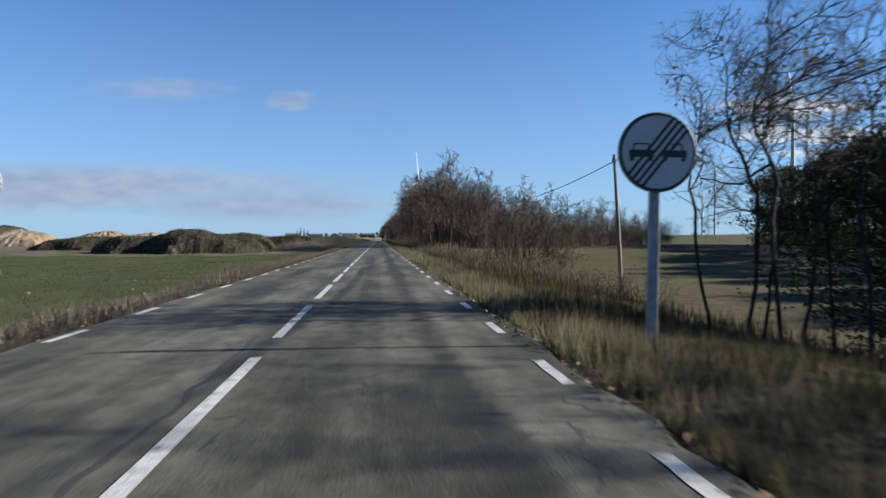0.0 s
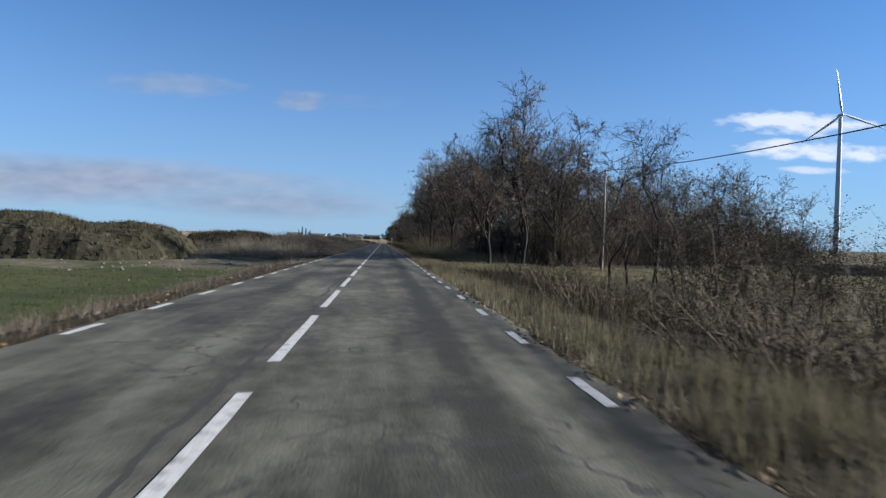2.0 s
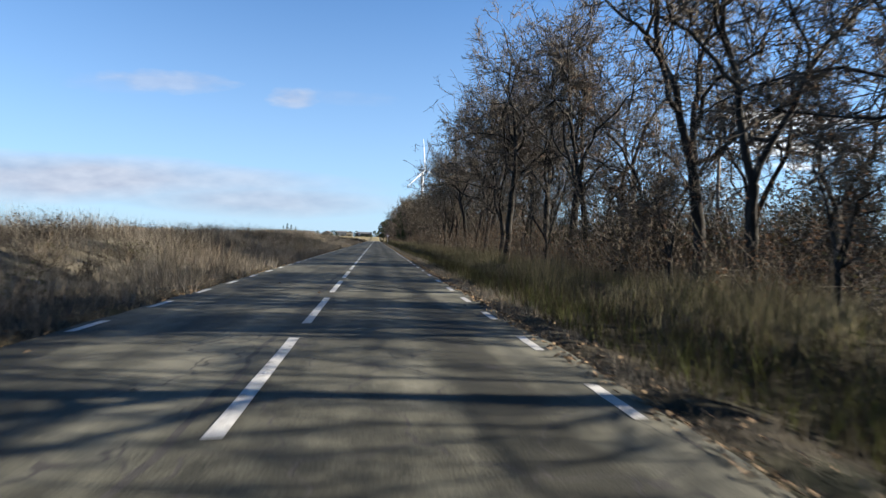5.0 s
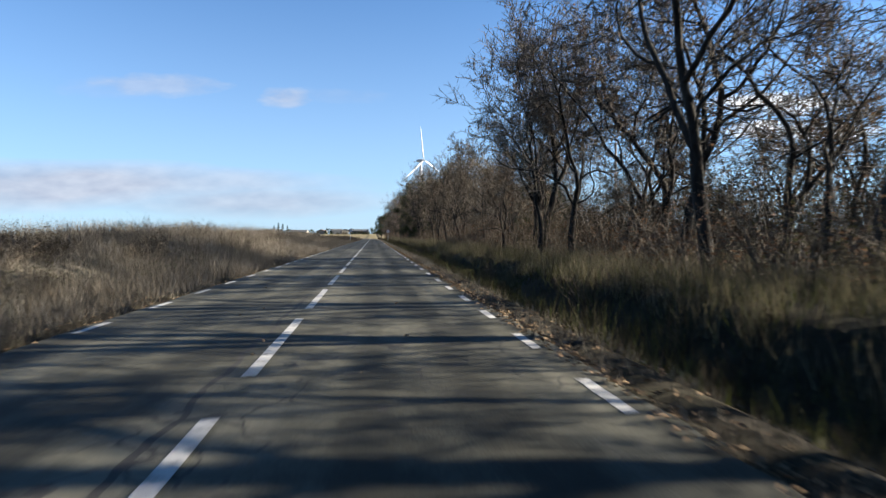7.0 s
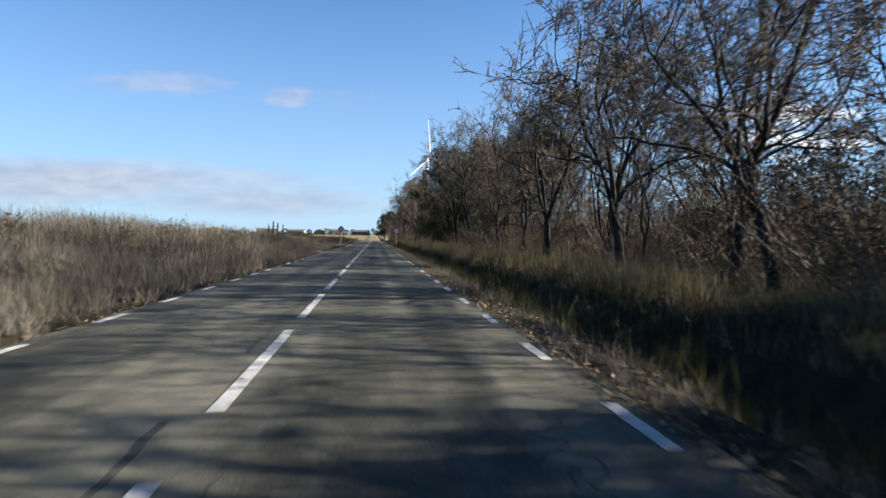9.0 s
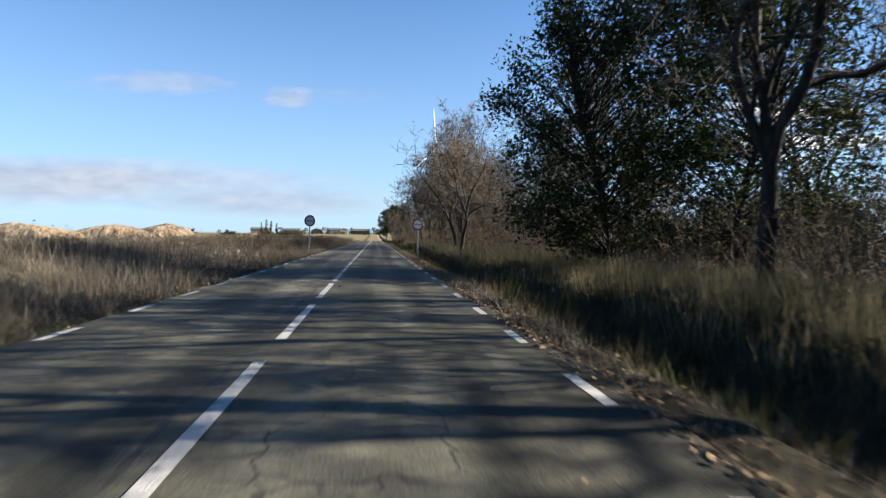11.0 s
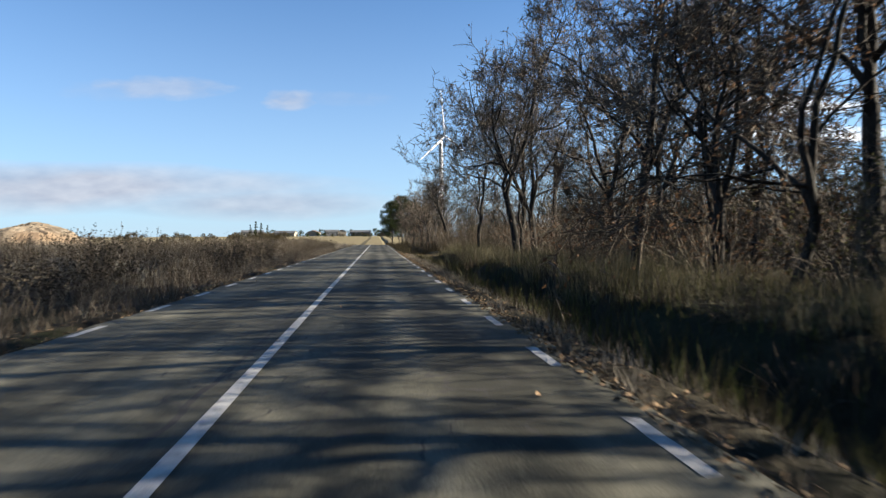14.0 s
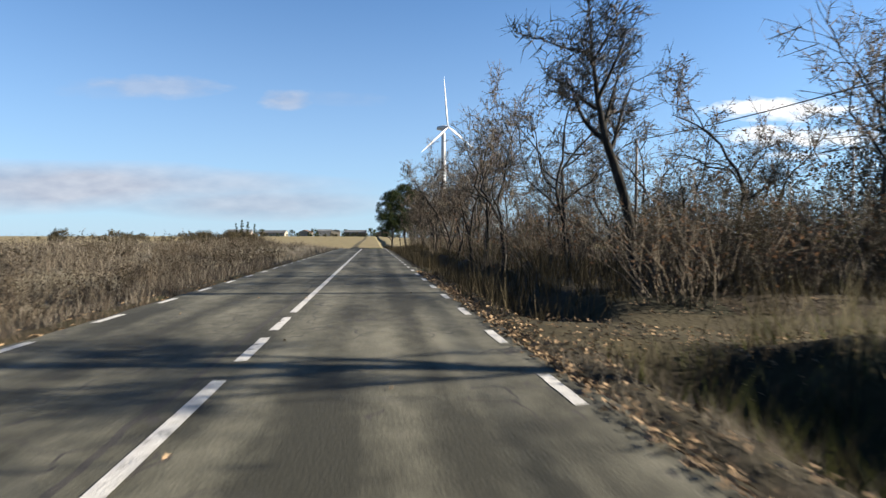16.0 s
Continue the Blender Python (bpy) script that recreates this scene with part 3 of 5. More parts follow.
def oak_meshes(seed, height, lean=(0, 0), fork=0.28, spread=1.0, detail=1.0, leaves=0, thick=0.13, limbs=7, leaf_size=1.0, fine=1.0, stems=2, leaf_mat=None, crook=1.0):
    """Trunk that forks into crooked stems, with limbs, twigs and the dead leaves that hang on."""
    rng = random.Random(seed)
    wood, twig, leaf = Soup(), Soup(), Soup()
    d0 = Vector((lean[0], lean[1], 1)).normalized()
    first = height * (fork if stems > 1 else 0.40)
    trunk, tr = limb(rng, Vector((0, 0, -0.25)), d0, first + 0.25, thick, thick * 0.82, 5, 0.07, 0.03)
    tr[0] *= 1.5
    leaders = []
    for k in range(stems):
        d = off_axis(rng, (trunk[-1] - trunk[-2]).normalized(), 9, 25) if stems > 1 else (trunk[-1] - trunk[-2]).normalized()
        ln = (height * 0.90 - first) * (1.0 if k == 0 else rng.uniform(0.72, 0.98))
        r = thick * (0.80 if stems == 1 else 0.66 if k == 0 else rng.uniform(0.45, 0.6))
        pts, radii = limb(rng, trunk[-1] - d * 0.04, d, ln, r, thick * 0.10, 11, 0.19 * crook, 0.10)
        leaders.append((pts, radii, ln, r))
    if stems == 1:
        whole, wr = trunk + leaders[0][0][1:], tr + leaders[0][1][1:]
        wood.tube(whole, wr, 7)
    else:
        wood.tube(trunk, tr, 7)
        for pts, radii, ln, r in leaders:
            wood.tube(pts, radii, 6)
    limbs_made = []
    for i in range(limbs):
        base, radii, bl, r0 = leaders[i % stems]
        t = min(0.96, 0.03 + 0.90 * ((i // stems) + rng.random() * 0.8) / max(1, limbs / stems))
        p, d = on(base, t)
        r = r0 * (1 - 0.75 * t) * rng.uniform(0.5, 0.85)
        away = off_axis(rng, d, 36, 72)
        if away.z < 0.05:
            away.z = rng.uniform(0.05, 0.4)
            away.normalize()
        ln = height * rng.uniform(0.27, 0.42) * (1.12 - 0.52 * t) * spread
        pts, lr = limb(rng, p, away, ln, r, r * 0.25, 9 if detail > 0.8 else 6, 0.33 * crook, 0.11)
        wood.tube(pts, lr, 5 if detail > 0.8 else 4)
        limbs_made.append((pts, r, ln))
    for pts, radii, ln, r in leaders:
        limbs_made.append((pts[4:], r * 0.5, height * 0.32))
    ends = []
    for pts, r, ln in limbs_made:
        for j in range(round(7 * detail) + 1):
            t = rng.uniform(0.16, 1.0)
            p, d = on(pts, t * 0.999)
            away = off_axis(rng, d, 28, 68)
            bl = ln * rng.uniform(0.30, 0.58)
            br = max(0.012, r * 0.42 * (1 - 0.5 * t))
            bp, brd = limb(rng, p, away, bl, br, br * 0.32, 5 if detail > 0.8 else 3, 0.34 * crook, 0.08)
            wood.tube(bp, brd, 3)
            ends.append((bp, bl, br))
    for bp, bl, br in ends:
        for j in range(round(6 * detail) + 1):
            t = rng.uniform(0.12, 1.0)
            p, d = on(bp, t * 0.999)
            away = off_axis(rng, d, 25, 70)
            tl = max(0.30, bl * rng.uniform(0.32, 0.65))
            tp, trd = limb(rng, p, away, tl, max(0.012, br * 0.48) * fine, 0.007 * fine, 2 if detail > 0.7 else 1, 0.28, 0.08)
            twig.tube(tp, trd, 3)
            for k in range(round(7 * detail)):
                q, e = on(tp, rng.uniform(0.1, 0.999))
                fl = rng.uniform(0.12, 0.38)
                e2 = off_axis(rng, e, 32, 85)
                (twig.spike if detail > 1.0 else twig.sliver)(q, q + e2 * fl, 0.0098 * fine)
                if leaves and rng.random() < leaves:
                    lp = q + e2 * fl * rng.uniform(0.3, 1)
                    leaf.leaf(lp, off_axis(rng, e2, 20, 90), Vector((rng.gauss(0, 1), rng.gauss(0, 1), 1)), leaf_size * rng.uniform(0.08, 0.13), leaf_size * rng.uniform(0.05, 0.08))
    # keep the crown over the foot, but for the wanted lean
    top = len(twig.v)
    cx, cy, cz = (sum(v[k] for v in twig.v) / top for k in range(3))
    sx, sy = (cx - 0.5 * lean[0] * cz) / cz, (cy - 0.5 * lean[1] * cz) / cz
    for soup in (wood, twig, leaf):
        for v in soup.v:
            h = max(0.0, v.z)
            v.x -= sx * h
            v.y -= sy * h
    out = {"trunk": wood.mesh("trunk", M_BARK), "crown": twig.mesh("crown", M_TWIG)}
    if leaves:
        out["foliage"] = leaf.mesh("foliage", leaf_mat or M_LEAF_BROWN, False)
    return out


def tree_from(meshes, label, category="tree", group="", name="oak_tree"):
    root = new(name)
    for k, me in meshes.items():
        ob = part(k, me, root)
        if k == "tangle":
            tagged(ob, kind="stuff")
    return tagged(root, label, category, group)


def evergreen_meshes(seed, height, radius, leaf_mat, count, size, clumps=60, low=0.15, thick=0.12):
    """A leafy crown of many loose clumps round a branched trunk."""
    rng = random.Random(seed)
    wood, leaf = Soup(), Soup()
    boughs = Soup()
    trunk, tr = limb(rng, Vector((0, 0, -0.2)), Vector((0, 0, 1)), height * 0.85, thick, thick * 0.2, 7, 0.07, 0.05)
    wood.tube(trunk, tr, 7)
    centres = []
    for i in range(clumps):
        t = rng.uniform(low, 1.0)
        a = rng.uniform(0, 2 * math.pi)
        prof = math.sin(math.pi * min(1.0, (t - low) / (1.02 - low) * 0.80 + 0.17)) ** 0.7
        rr = radius * prof * rng.uniform(0.35, 1.05)
        c = Vector((rr * math.cos(a), rr * math.sin(a), height * t)) + Vector((trunk[3].x, trunk[3].y, 0))
        p, d = on(trunk, min(0.95, max(0.08, t - 0.12)))
        mid = p.lerp(c, 0.5) + Vector((rng.gauss(0, 0.12), rng.gauss(0, 0.12), rng.gauss(0, 0.1)))
        boughs.tube([p, mid, c], [0.028, 0.016, 0.006], 4)
        centres.append((c, rng.uniform(0.25, 0.55) * radius * 0.55))
    for c, r in centres:
        for k in range(count):
            o = Vector((rng.gauss(0, 1), rng.gauss(0, 1), rng.gauss(0, 0.8)))
            o = o.normalized() * (r * rng.random() ** 0.45)
            leaf.leaf(c + o, Vector((rng.gauss(0, 1), rng.gauss(0, 1), rng.gauss(0, 0.7))), Vector((rng.gauss(0, 1), rng.gauss(0, 1), 1)), size * rng.uniform(0.7, 1.4), size * rng.uniform(0.4, 0.8))
    return {"trunk": wood.mesh("trunk", M_BARK), "tangle": boughs.mesh("tangle", M_BARK), "crown": leaf.mesh("crown", leaf_mat, False)}


def shrub_meshes(seed, height, radius, stems=46, leaf_mat=None, leaves=6, pale=False):
    """A tangle of thin arching stems, with few or many small leaves."""
    rng = random.Random(seed)
    stem, leaf = Soup(), Soup()
    for i in range(stems):
        a, rr = rng.uniform(0, 6.283), radius * 0.55 * math.sqrt(rng.random())
        p = Vector((rr * math.cos(a), rr * math.sin(a), -0.1))
        out = Vector((math.cos(a) * rng.uniform(0.1, 0.9), math.sin(a) * rng.uniform(0.1, 0.9), 1)).normalized()
        ln = height * rng.uniform(0.6, 1.2)
        pts, radii = limb(rng, p, out, ln, rng.uniform(0.007, 0.015), 0.004, 3, 0.22, -0.03)
        stem.tube(pts, radii, 3)
        for k in range(6):
            q, d = on(pts, rng.uniform(0.2, 0.99))
            e = off_axis(rng, d, 25, 75)
            l2 = rng.uniform(0.2, 0.6) * height * 0.5
            stem.sliver(q, q + e * l2, 0.006)
            if leaf_mat:
                for _ in range(leaves):
                    lp = q + e * l2 * rng.random() + Vector((rng.gauss(0, 0.05), rng.gauss(0, 0.05), rng.gauss(0, 0.05)))
                    leaf.leaf(lp, off_axis(rng, e, 20, 90), Vector((rng.gauss(0, 1), rng.gauss(0, 1), 1)), rng.uniform(0.045, 0.08), rng.uniform(0.025, 0.045))
    out = {"tangle": stem.mesh("tangle", M_TWIG_PALE if pale else M_TWIG)}
    if leaf_mat:
        out["foliage"] = leaf.mesh("foliage", leaf_mat, False)
    return out


def grass_mesh(name, seed, count, place, low, high, mat, width=0.010, bend=0.45):
    """Separate bent blades: place(rng) gives x, y and a height factor."""
    rng = np.random.RandomState(seed)
    count = int(count * 3)
    xy = np.array([place(rng) for _ in range(count)])
    z = np.array([land(x, y) for x, y, _ in xy]) - 0.02
    h = 1.25 * rng.uniform(low, high, count) * xy[:, 2]
    a = rng.uniform(0, 2 * np.pi, count)
    side = np.column_stack([np.cos(a), np.sin(a), np.zeros(count)]) * (width * rng.uniform(0.5, 1.1, count))[:, None]
    b = rng.uniform(0, 2 * np.pi, count)
    out = np.column_stack([np.cos(b), np.sin(b), np.zeros(count)]) * (h * bend * rng.uniform(0.05, 1.0, count))[:, None]
    root = np.column_stack([xy[:, 0], xy[:, 1], z])
    tip = root + out + np.column_stack([np.zeros(count), np.zeros(count), h])
    verts = np.stack([root - side, root + side, tip], 1).reshape(-1, 3)
    faces = np.arange(count * 3).reshape(-1, 3)
    return from_arrays(name, verts, faces, mat)


def heap_mesh(name, seed, rx, ry, height, mat, rough=0.3, steep=1.6, n=44, gully_depth=0.10):
    """An uneven tipped heap."""
    verts, faces = [], []
    for j in range(n + 1):
        for i in range(n + 1):
            u, v = -1.15 + 2.3 * i / n, -1.15 + 2.3 * j / n
            x, y = u * rx, v * ry
            ridge = fbm(x, y, 0.9 / max(1.5, min(rx, ry)), seed, 5)
            d = math.hypot(u, v) * (1 + 0.18 * fbm(u * 3, v * 3, 0.7, seed + 3))
            top = max(0.0, 1 - d ** steep)
            z = height * (top ** 0.9) * (1 + rough * ridge) + 0.06 * fbm(x, y, 1.6, seed + 5, 3) * (1 if top > 0 else 0.0) - (0.35 if top <= 0 else 0.0)
            gully = abs(noise.noise((math.atan2(v, u) * 5 + seed, d * 0.8, seed)))
            z -= height * gully_depth * (1 - min(1, gully * 3.2)) * min(1, top * 3)
            verts.append((x, y, z))
    w = n + 1
    for j in range(n):
        for i in range(n):
            faces.append((j * w + i, j * w + i + 1, (j + 1) * w + i + 1, (j + 1) * w + i))
    return from_arrays(name, verts, faces, mat, False)


def sapling_meshes(seed, height, radius, stems=12, sprays=10, leaves=11, leaf_size=0.075, mat=None):
    """A tall bushy young oak: upright stems with sprays of withered leaves."""
    rng = random.Random(seed)
    stem, leaf = Soup(), Soup()
    for i in range(stems):
        a, rr = rng.uniform(0, 6.283), radius * 0.5 * math.sqrt(rng.random())
        p = Vector((rr * math.cos(a), rr * math.sin(a), -0.1))
        out = Vector((math.cos(a) * rng.uniform(0, 0.5), math.sin(a) * rng.uniform(0, 0.5), 1)).normalized()
        pts, radii = limb(rng, p, out, height * rng.uniform(0.65, 1.1), rng.uniform(0.014, 0.030), 0.006, 4, 0.16, 0.02)
        stem.tube(pts, radii, 3)
        for k in range(sprays):
            q, d = on(pts, rng.uniform(0.10, 0.99))
            e = off_axis(rng, d, 30, 85)
            l2 = rng.uniform(0.25, 0.8) * radius
            stem.sliver(q, q + e * l2, 0.009)
            for _ in range(leaves):
                lp = q + e * l2 * rng.random() + Vector((rng.gauss(0, 0.07), rng.gauss(0, 0.07), rng.gauss(0, 0.07)))
                leaf.leaf(lp, off_axis(rng, e, 20, 90), Vector((rng.gauss(0, 1), rng.gauss(0, 1), 1)), leaf_size * rng.uniform(0.7, 1.3), leaf_size * rng.uniform(0.45, 0.75))
    return {"tangle": stem.mesh("tangle", M_TWIG), "foliage": leaf.mesh("foliage", mat or M_LEAF_SHADE_DARK, False)}


# ---- trees on the wooded side ----
LABEL_BARE = "leafless oak tree with grey trunk and bare twigs"
LABEL_LEAFY = "winter oak with some dead brown leaves still hanging"
NEAR = [tree_from(oak_meshes(10 + i, h, lean, fork, spread, 0.90, leaf * 0.95, thick * 0.98, limbs + 2, 0.72, stems=2 + (i % 3 == 0)), LABEL_LEAFY if leaf else LABEL_BARE, group="roadside oaks")
        for i, (h, lean, fork, spread, leaf, thick, limbs) in enumerate((
            (9.0, (-0.05, 0.05), 0.20, 1.05, 0.0, 0.14, 10), (8.2, (0.10, -0.05), 0.24, 1.08, 0.12, 0.12, 9), (9.6, (-0.12, 0.0), 0.27, 0.98, 0.03, 0.13, 10),
            (7.4, (0.05, 0.1), 0.20, 1.15, 0.25, 0.11, 9), (8.8, (-0.16, -0.08), 0.23, 1.0, 0.0, 0.12, 10), (8.0, (0.0, -0.1), 0.18, 1.1, 0.06, 0.12, 10)))]
MID = [tree_from(oak_meshes(40 + i, h, lean, 0.18, 1.05, 0.67, leaf * 0.6, 0.10, 9, 0.72), LABEL_LEAFY if leaf else LABEL_BARE, group="oaks deeper in the wood")
       for i, (h, lean, leaf) in enumerate(((8.5, (0.1, 0), 0.35), (7.2, (-0.1, 0.1), 0.0), (9.0, (0, -0.08), 0.2), (6.4, (0.12, 0.1), 0.6)))]
BACK = [tree_from(oak_meshes(60 + i, 6.5, (0.05, 0.05), 0.10, 1.0, 0.45, 1.0, 0.09, 9, 0.8, leaf_mat=M_LEAF_DULL), LABEL_LEAFY, group="oaks at the back of the wood") for i in range(2)]


GROWN = 1.385


def stand(tree, x, y, turn, size, z=None):
    """The pose of a plant on the land."""
    return pose(x, y, land(x, y) if z is None else z, 0, 0, turn) @ Matrix.Scale(size * GROWN, 4)


def stature(x, y):
    """The wood is taller along one stretch and lower along the next."""
    return 1.0 if x < 0 else 1 + 0.14 * smooth(112, 124, y) * (1 - smooth(158, 172, y)) - 0.38 * smooth(178.5, 182.5, y) * (1 - smooth(200, 208, y)) - 0.15 * smooth(212, 220, y) * (1 - smooth(240, 250, y))


# no large oak stands here
CLEAR = ((9.8, 128.8, 4.2),)


def scatter(kinds, spots, rng, low, high, used):
    """Stands copies of the kinds at the spots; the first of each kind moves there itself."""
    for x, y in spots:
        k = rng.randrange(len(kinds))
        size, turn = GROWN * rng.uniform(low, high) * (stature(x, y) if kinds is NEAR or kinds is MID else 1.0), rng.uniform(0, 360)
        if kinds is NEAR and any(math.hypot(x - cx, y - cy) < r for cx, cy, r in CLEAR):
            continue
        m = pose(x, y, land(x, y), 0, 0, turn)
        ob = kinds[k]
        if ob.name in used:
            ob = copy_thing(ob, m)
        else:
            used.add(ob.name)
            ob.matrix_basis = m
        ob.scale = (size, size, size)


def line_of(rng, x0, x1, y0, y1, low, high, skip=()):
    spots, y = [], y0
    while y < y1:
        if all(abs(y - c) > w for c, w in skip):
            spots.append((rng.uniform(x0, x1), y))
        y += rng.uniform(low, high)
    return spots


def plant_wood():
    rng = random.Random(5)
    used = set()
    near = line_of(rng, 8.6, 11.4, 97.6, 331.5, 2.6, 4.4, ((204.8, 2.6), (254.1, 5), (256.8, 4.6), (270.8, 3.9), (278.5, 4.8), (287.6, 4.6), (325.9, 3)))
    scatter(NEAR, near, rng, 0.90, 1.10, used)
    mid = line_of(rng, 11.8, 15.4, 91.9, 332, 5.2, 8.0, ((254.1, 4.2), (259.0, 4.0), (271.5, 4.2))) + line_of(rng, 15.4, 20.6, 87.7, 332, 6.5, 10.0)
    scatter(MID, line_of(rng, 8.4, 12.6, 97, 330, 7.5, 11.0, ((256.8, 4.6), (278.5, 4.0), (284.8, 3.3))), rng, 0.46, 0.72, used)
    # the wood's end towards the open field, lower to its far side
    scatter(MID, mid, rng, 0.90, 1.18, used)
    edge = [(8.6 + 1.39 * i + rng.uniform(-0.7, 0.7), 82.8 + 1.18 * i + rng.uniform(-1.2, 1.2)) for i in range(37)]
    inner = [(12.1 + 2.22 * i + rng.uniform(-1.1, 1.1), 90.5 + 1.8 * i + rng.uniform(-1.4, 1.4)) for i in range(20)]
    scatter(MID, edge[:16] + inner[:8], rng, 0.82, 1.02, used)
    scatter(BACK, edge[16:26], rng, 0.85, 1.1, used)
    scatter(BACK, edge[26:] + inner[8:], rng, 0.66, 0.9, used)
    scatter(BACK, line_of(rng, 20.4, 30, 101.8, 333, 7.0, 10.0), rng, 0.70, 0.95, used)
    # beside the first sign, on the sunny side
    scatter(MID, [(16.5, 5.8), (14.6, 2.0), (17.3, -1.2), (18.2, 8.2)], rng, 0.72, 0.86, used)
    # young trees in the clearing before the wood
    scatter(MID, [(11.8, 70.1), (13.3, 71.6), (14.3, 68.5), (15.9, 70.8), (17, 67.4), (18.2, 70.2), (19.8, 68.3)], rng, 0.50, 0.66, used)
    # beyond the track
    late = line_of(rng, 6.1, 8.7, 354.4, 429.2, 2.6, 4.2) + line_of(rng, 9.3, 14.8, 353, 437.4, 3.3, 5)
    scatter(MID + BACK, late, rng, 0.70, 0.90, used)
    scatter(MID[1:3], line_of(rng, 14.8, 23.1, 353, 453.7, 6.0, 9.0) + line_of(rng, 7.2, 12.1, 437.4, 480.9, 5.5, 8.3), rng, 0.5, 0.7, used)
    corner = [(16.2 + 2.08 * i + rng.uniform(-0.7, 0.7), 349.6 + 0.69 * i + rng.uniform(-0.8, 2.1)) for i in range(14)]
    scatter(BACK, [(20.4 + 2.08 * i + rng.uniform(-0.7, 0.7), 346.9 + 0.42 * i + rng.uniform(-0.8, 4.2)) for i in range(12)], rng, 0.75, 1.0, used)
    scatter(MID[1:3], corner, rng, 0.65, 0.95, used)


plant_wood()

# single trees that stand out
big = tree_from(oak_meshes(71, 9.6, (0.03, 0.02), 0.20, 0.98, 0.92, 0.03, 0.135, 13, stems=3), "stout bare oak with wide crooked limbs beside the verge")
big.matrix_basis = stand(big, 6.7, 277.6, 200, 0.72)
for x, y, turn, k in ((8.3, 291.5, 75, 0.98), (7.8, 324.9, 20, 1.0), (9.2, 327.1, 130, 0.95), (9.0, 203.6, 40, 0.74), (9.7, 206.2, 160, 0.72)):
    copy_thing(big, Matrix()).matrix_basis = stand(big, x, y, turn, k)
lone = tree_from(oak_meshes(72, 5.4, (-0.40, 0.05), 0.34, 0.62, 0.74, 0.0, 0.085, 9, 1.0, 0.7, stems=1, crook=0.4), "bare leaning oak standing beside the dirt track")
lone.matrix_basis = stand(lone, 7.2, 347.3, 0, 1.0)
for x, y, turn, k in ((11.0, 336.4, 70, 1.5), (13.4, 338.0, 250, 1.55)):
    copy_thing(lone, Matrix()).matrix_basis = stand(lone, x, y, turn, k)
spreading = tree_from(oak_meshes(77, 8.4, (-0.06, 0.02), 0.17, 1.25, 1.0, 0.02, 0.10, 12, 1.0, stems=2, crook=0.8), "bare oak with long limbs spreading towards the road")
spreading.matrix_basis = stand(spreading, 7.8, 335.9, 0, 0.95)
copy_thing(spreading, Matrix()).matrix_basis = stand(spreading, 8.6, 175.2, 160, 0.98)
front_oak = tree_from(oak_meshes(73, 9.2, (0.02, 0.0), 0.30, 1.1, 1.05, 0.0, 0.17, 11), "tall bare oak at the edge of the wood")
front_oak.matrix_basis = stand(front_oak, 11, 87, 40, 1.0)
holm = tree_from(evergreen_meshes(81, 7.8, 2.7, M_LEAF_DARK, 130, 0.12, 160, 0.08, 0.14), "dense dark evergreen oak overhanging the verge", name="holm_oak")
holm.matrix_basis = stand(holm, 9.4, 258.4, 0, 1.0)
copy_thing(holm, Matrix()).matrix_basis = stand(holm, 12.2, 255.6, 140, 1.0)
for x, y, turn, k in ((13.0, 195.0, 50, 0.46), (16.0, 199.6, 170, 0.5)):
    copy_thing(holm, Matrix()).matrix_basis = stand(holm, x, y, turn, k)
LEAFY = [tree_from(oak_meshes(75 + i, 8.6, (-0.06 + 0.1 * i, 0.0), 0.12, 0.85, 0.72, 0.75, 0.09, 9, 1.0, stems=3, leaf_mat=M_LEAF_DULL), "leafy oak thick with dull withered leaves beside the verge", group="withered-leaf oaks") for i in range(2)]
for i, (x, y, k) in enumerate(((10.7, 271.3, 0.84), (13.3, 269.7, 0.95), (12.3, 274.3, 0.9))):
    ob = LEAFY[i % 2] if i < 2 else copy_thing(LEAFY[i % 2], Matrix())
    ob.matrix_basis = stand(ob, x, y, 73 * i, k)
RUSSET = tree_from(oak_meshes(78, 7.8, (0.03, 0.02), 0.14, 0.95, 0.72, 0.8, 0.09, 9, 0.8, stems=3), "young oak still full of brown dead leaves", group="russet oaks")
for i, (x, y, k) in enumerate(((8.8, 306.8, 0.96), (11.4, 290.4, 0.7), (10.0, 295.6, 0.78), (12.6, 298.6, 0.9), (10.8, 303.0, 0.75), (9.6, 310.4, 0.7), (12.0, 315.2, 0.82), (9.6, 98.6, 0.86), (11.6, 96.2, 0.9), (12.4, 133.5, 0.7), (10.2, 179.6, 0.85), (11.0, 218.0, 0.74), (10.4, 236.0, 0.72))):
    (RUSSET if i == 0 else copy_thing(RUSSET, Matrix())).matrix_basis = stand(RUSSET, x, y, 61 * i, k)
pine = tree_from(evergreen_meshes(82, 9.0, 2.5, M_LEAF_DARK, 150, 0.17, 90, 0.30, 0.16), "dense dark pine at the road's crest", name="pine_tree", group="pines at the crest")
pine.matrix_basis = stand(pine, 5.1, 460.5, 0, 1.0)
for x, y, k in ((8.2, 463.2, 1.08), (11.2, 467.3, 1.0)):
    copy_thing(pine, Matrix()).matrix_basis = stand(pine, x, y, 77 * k, k)

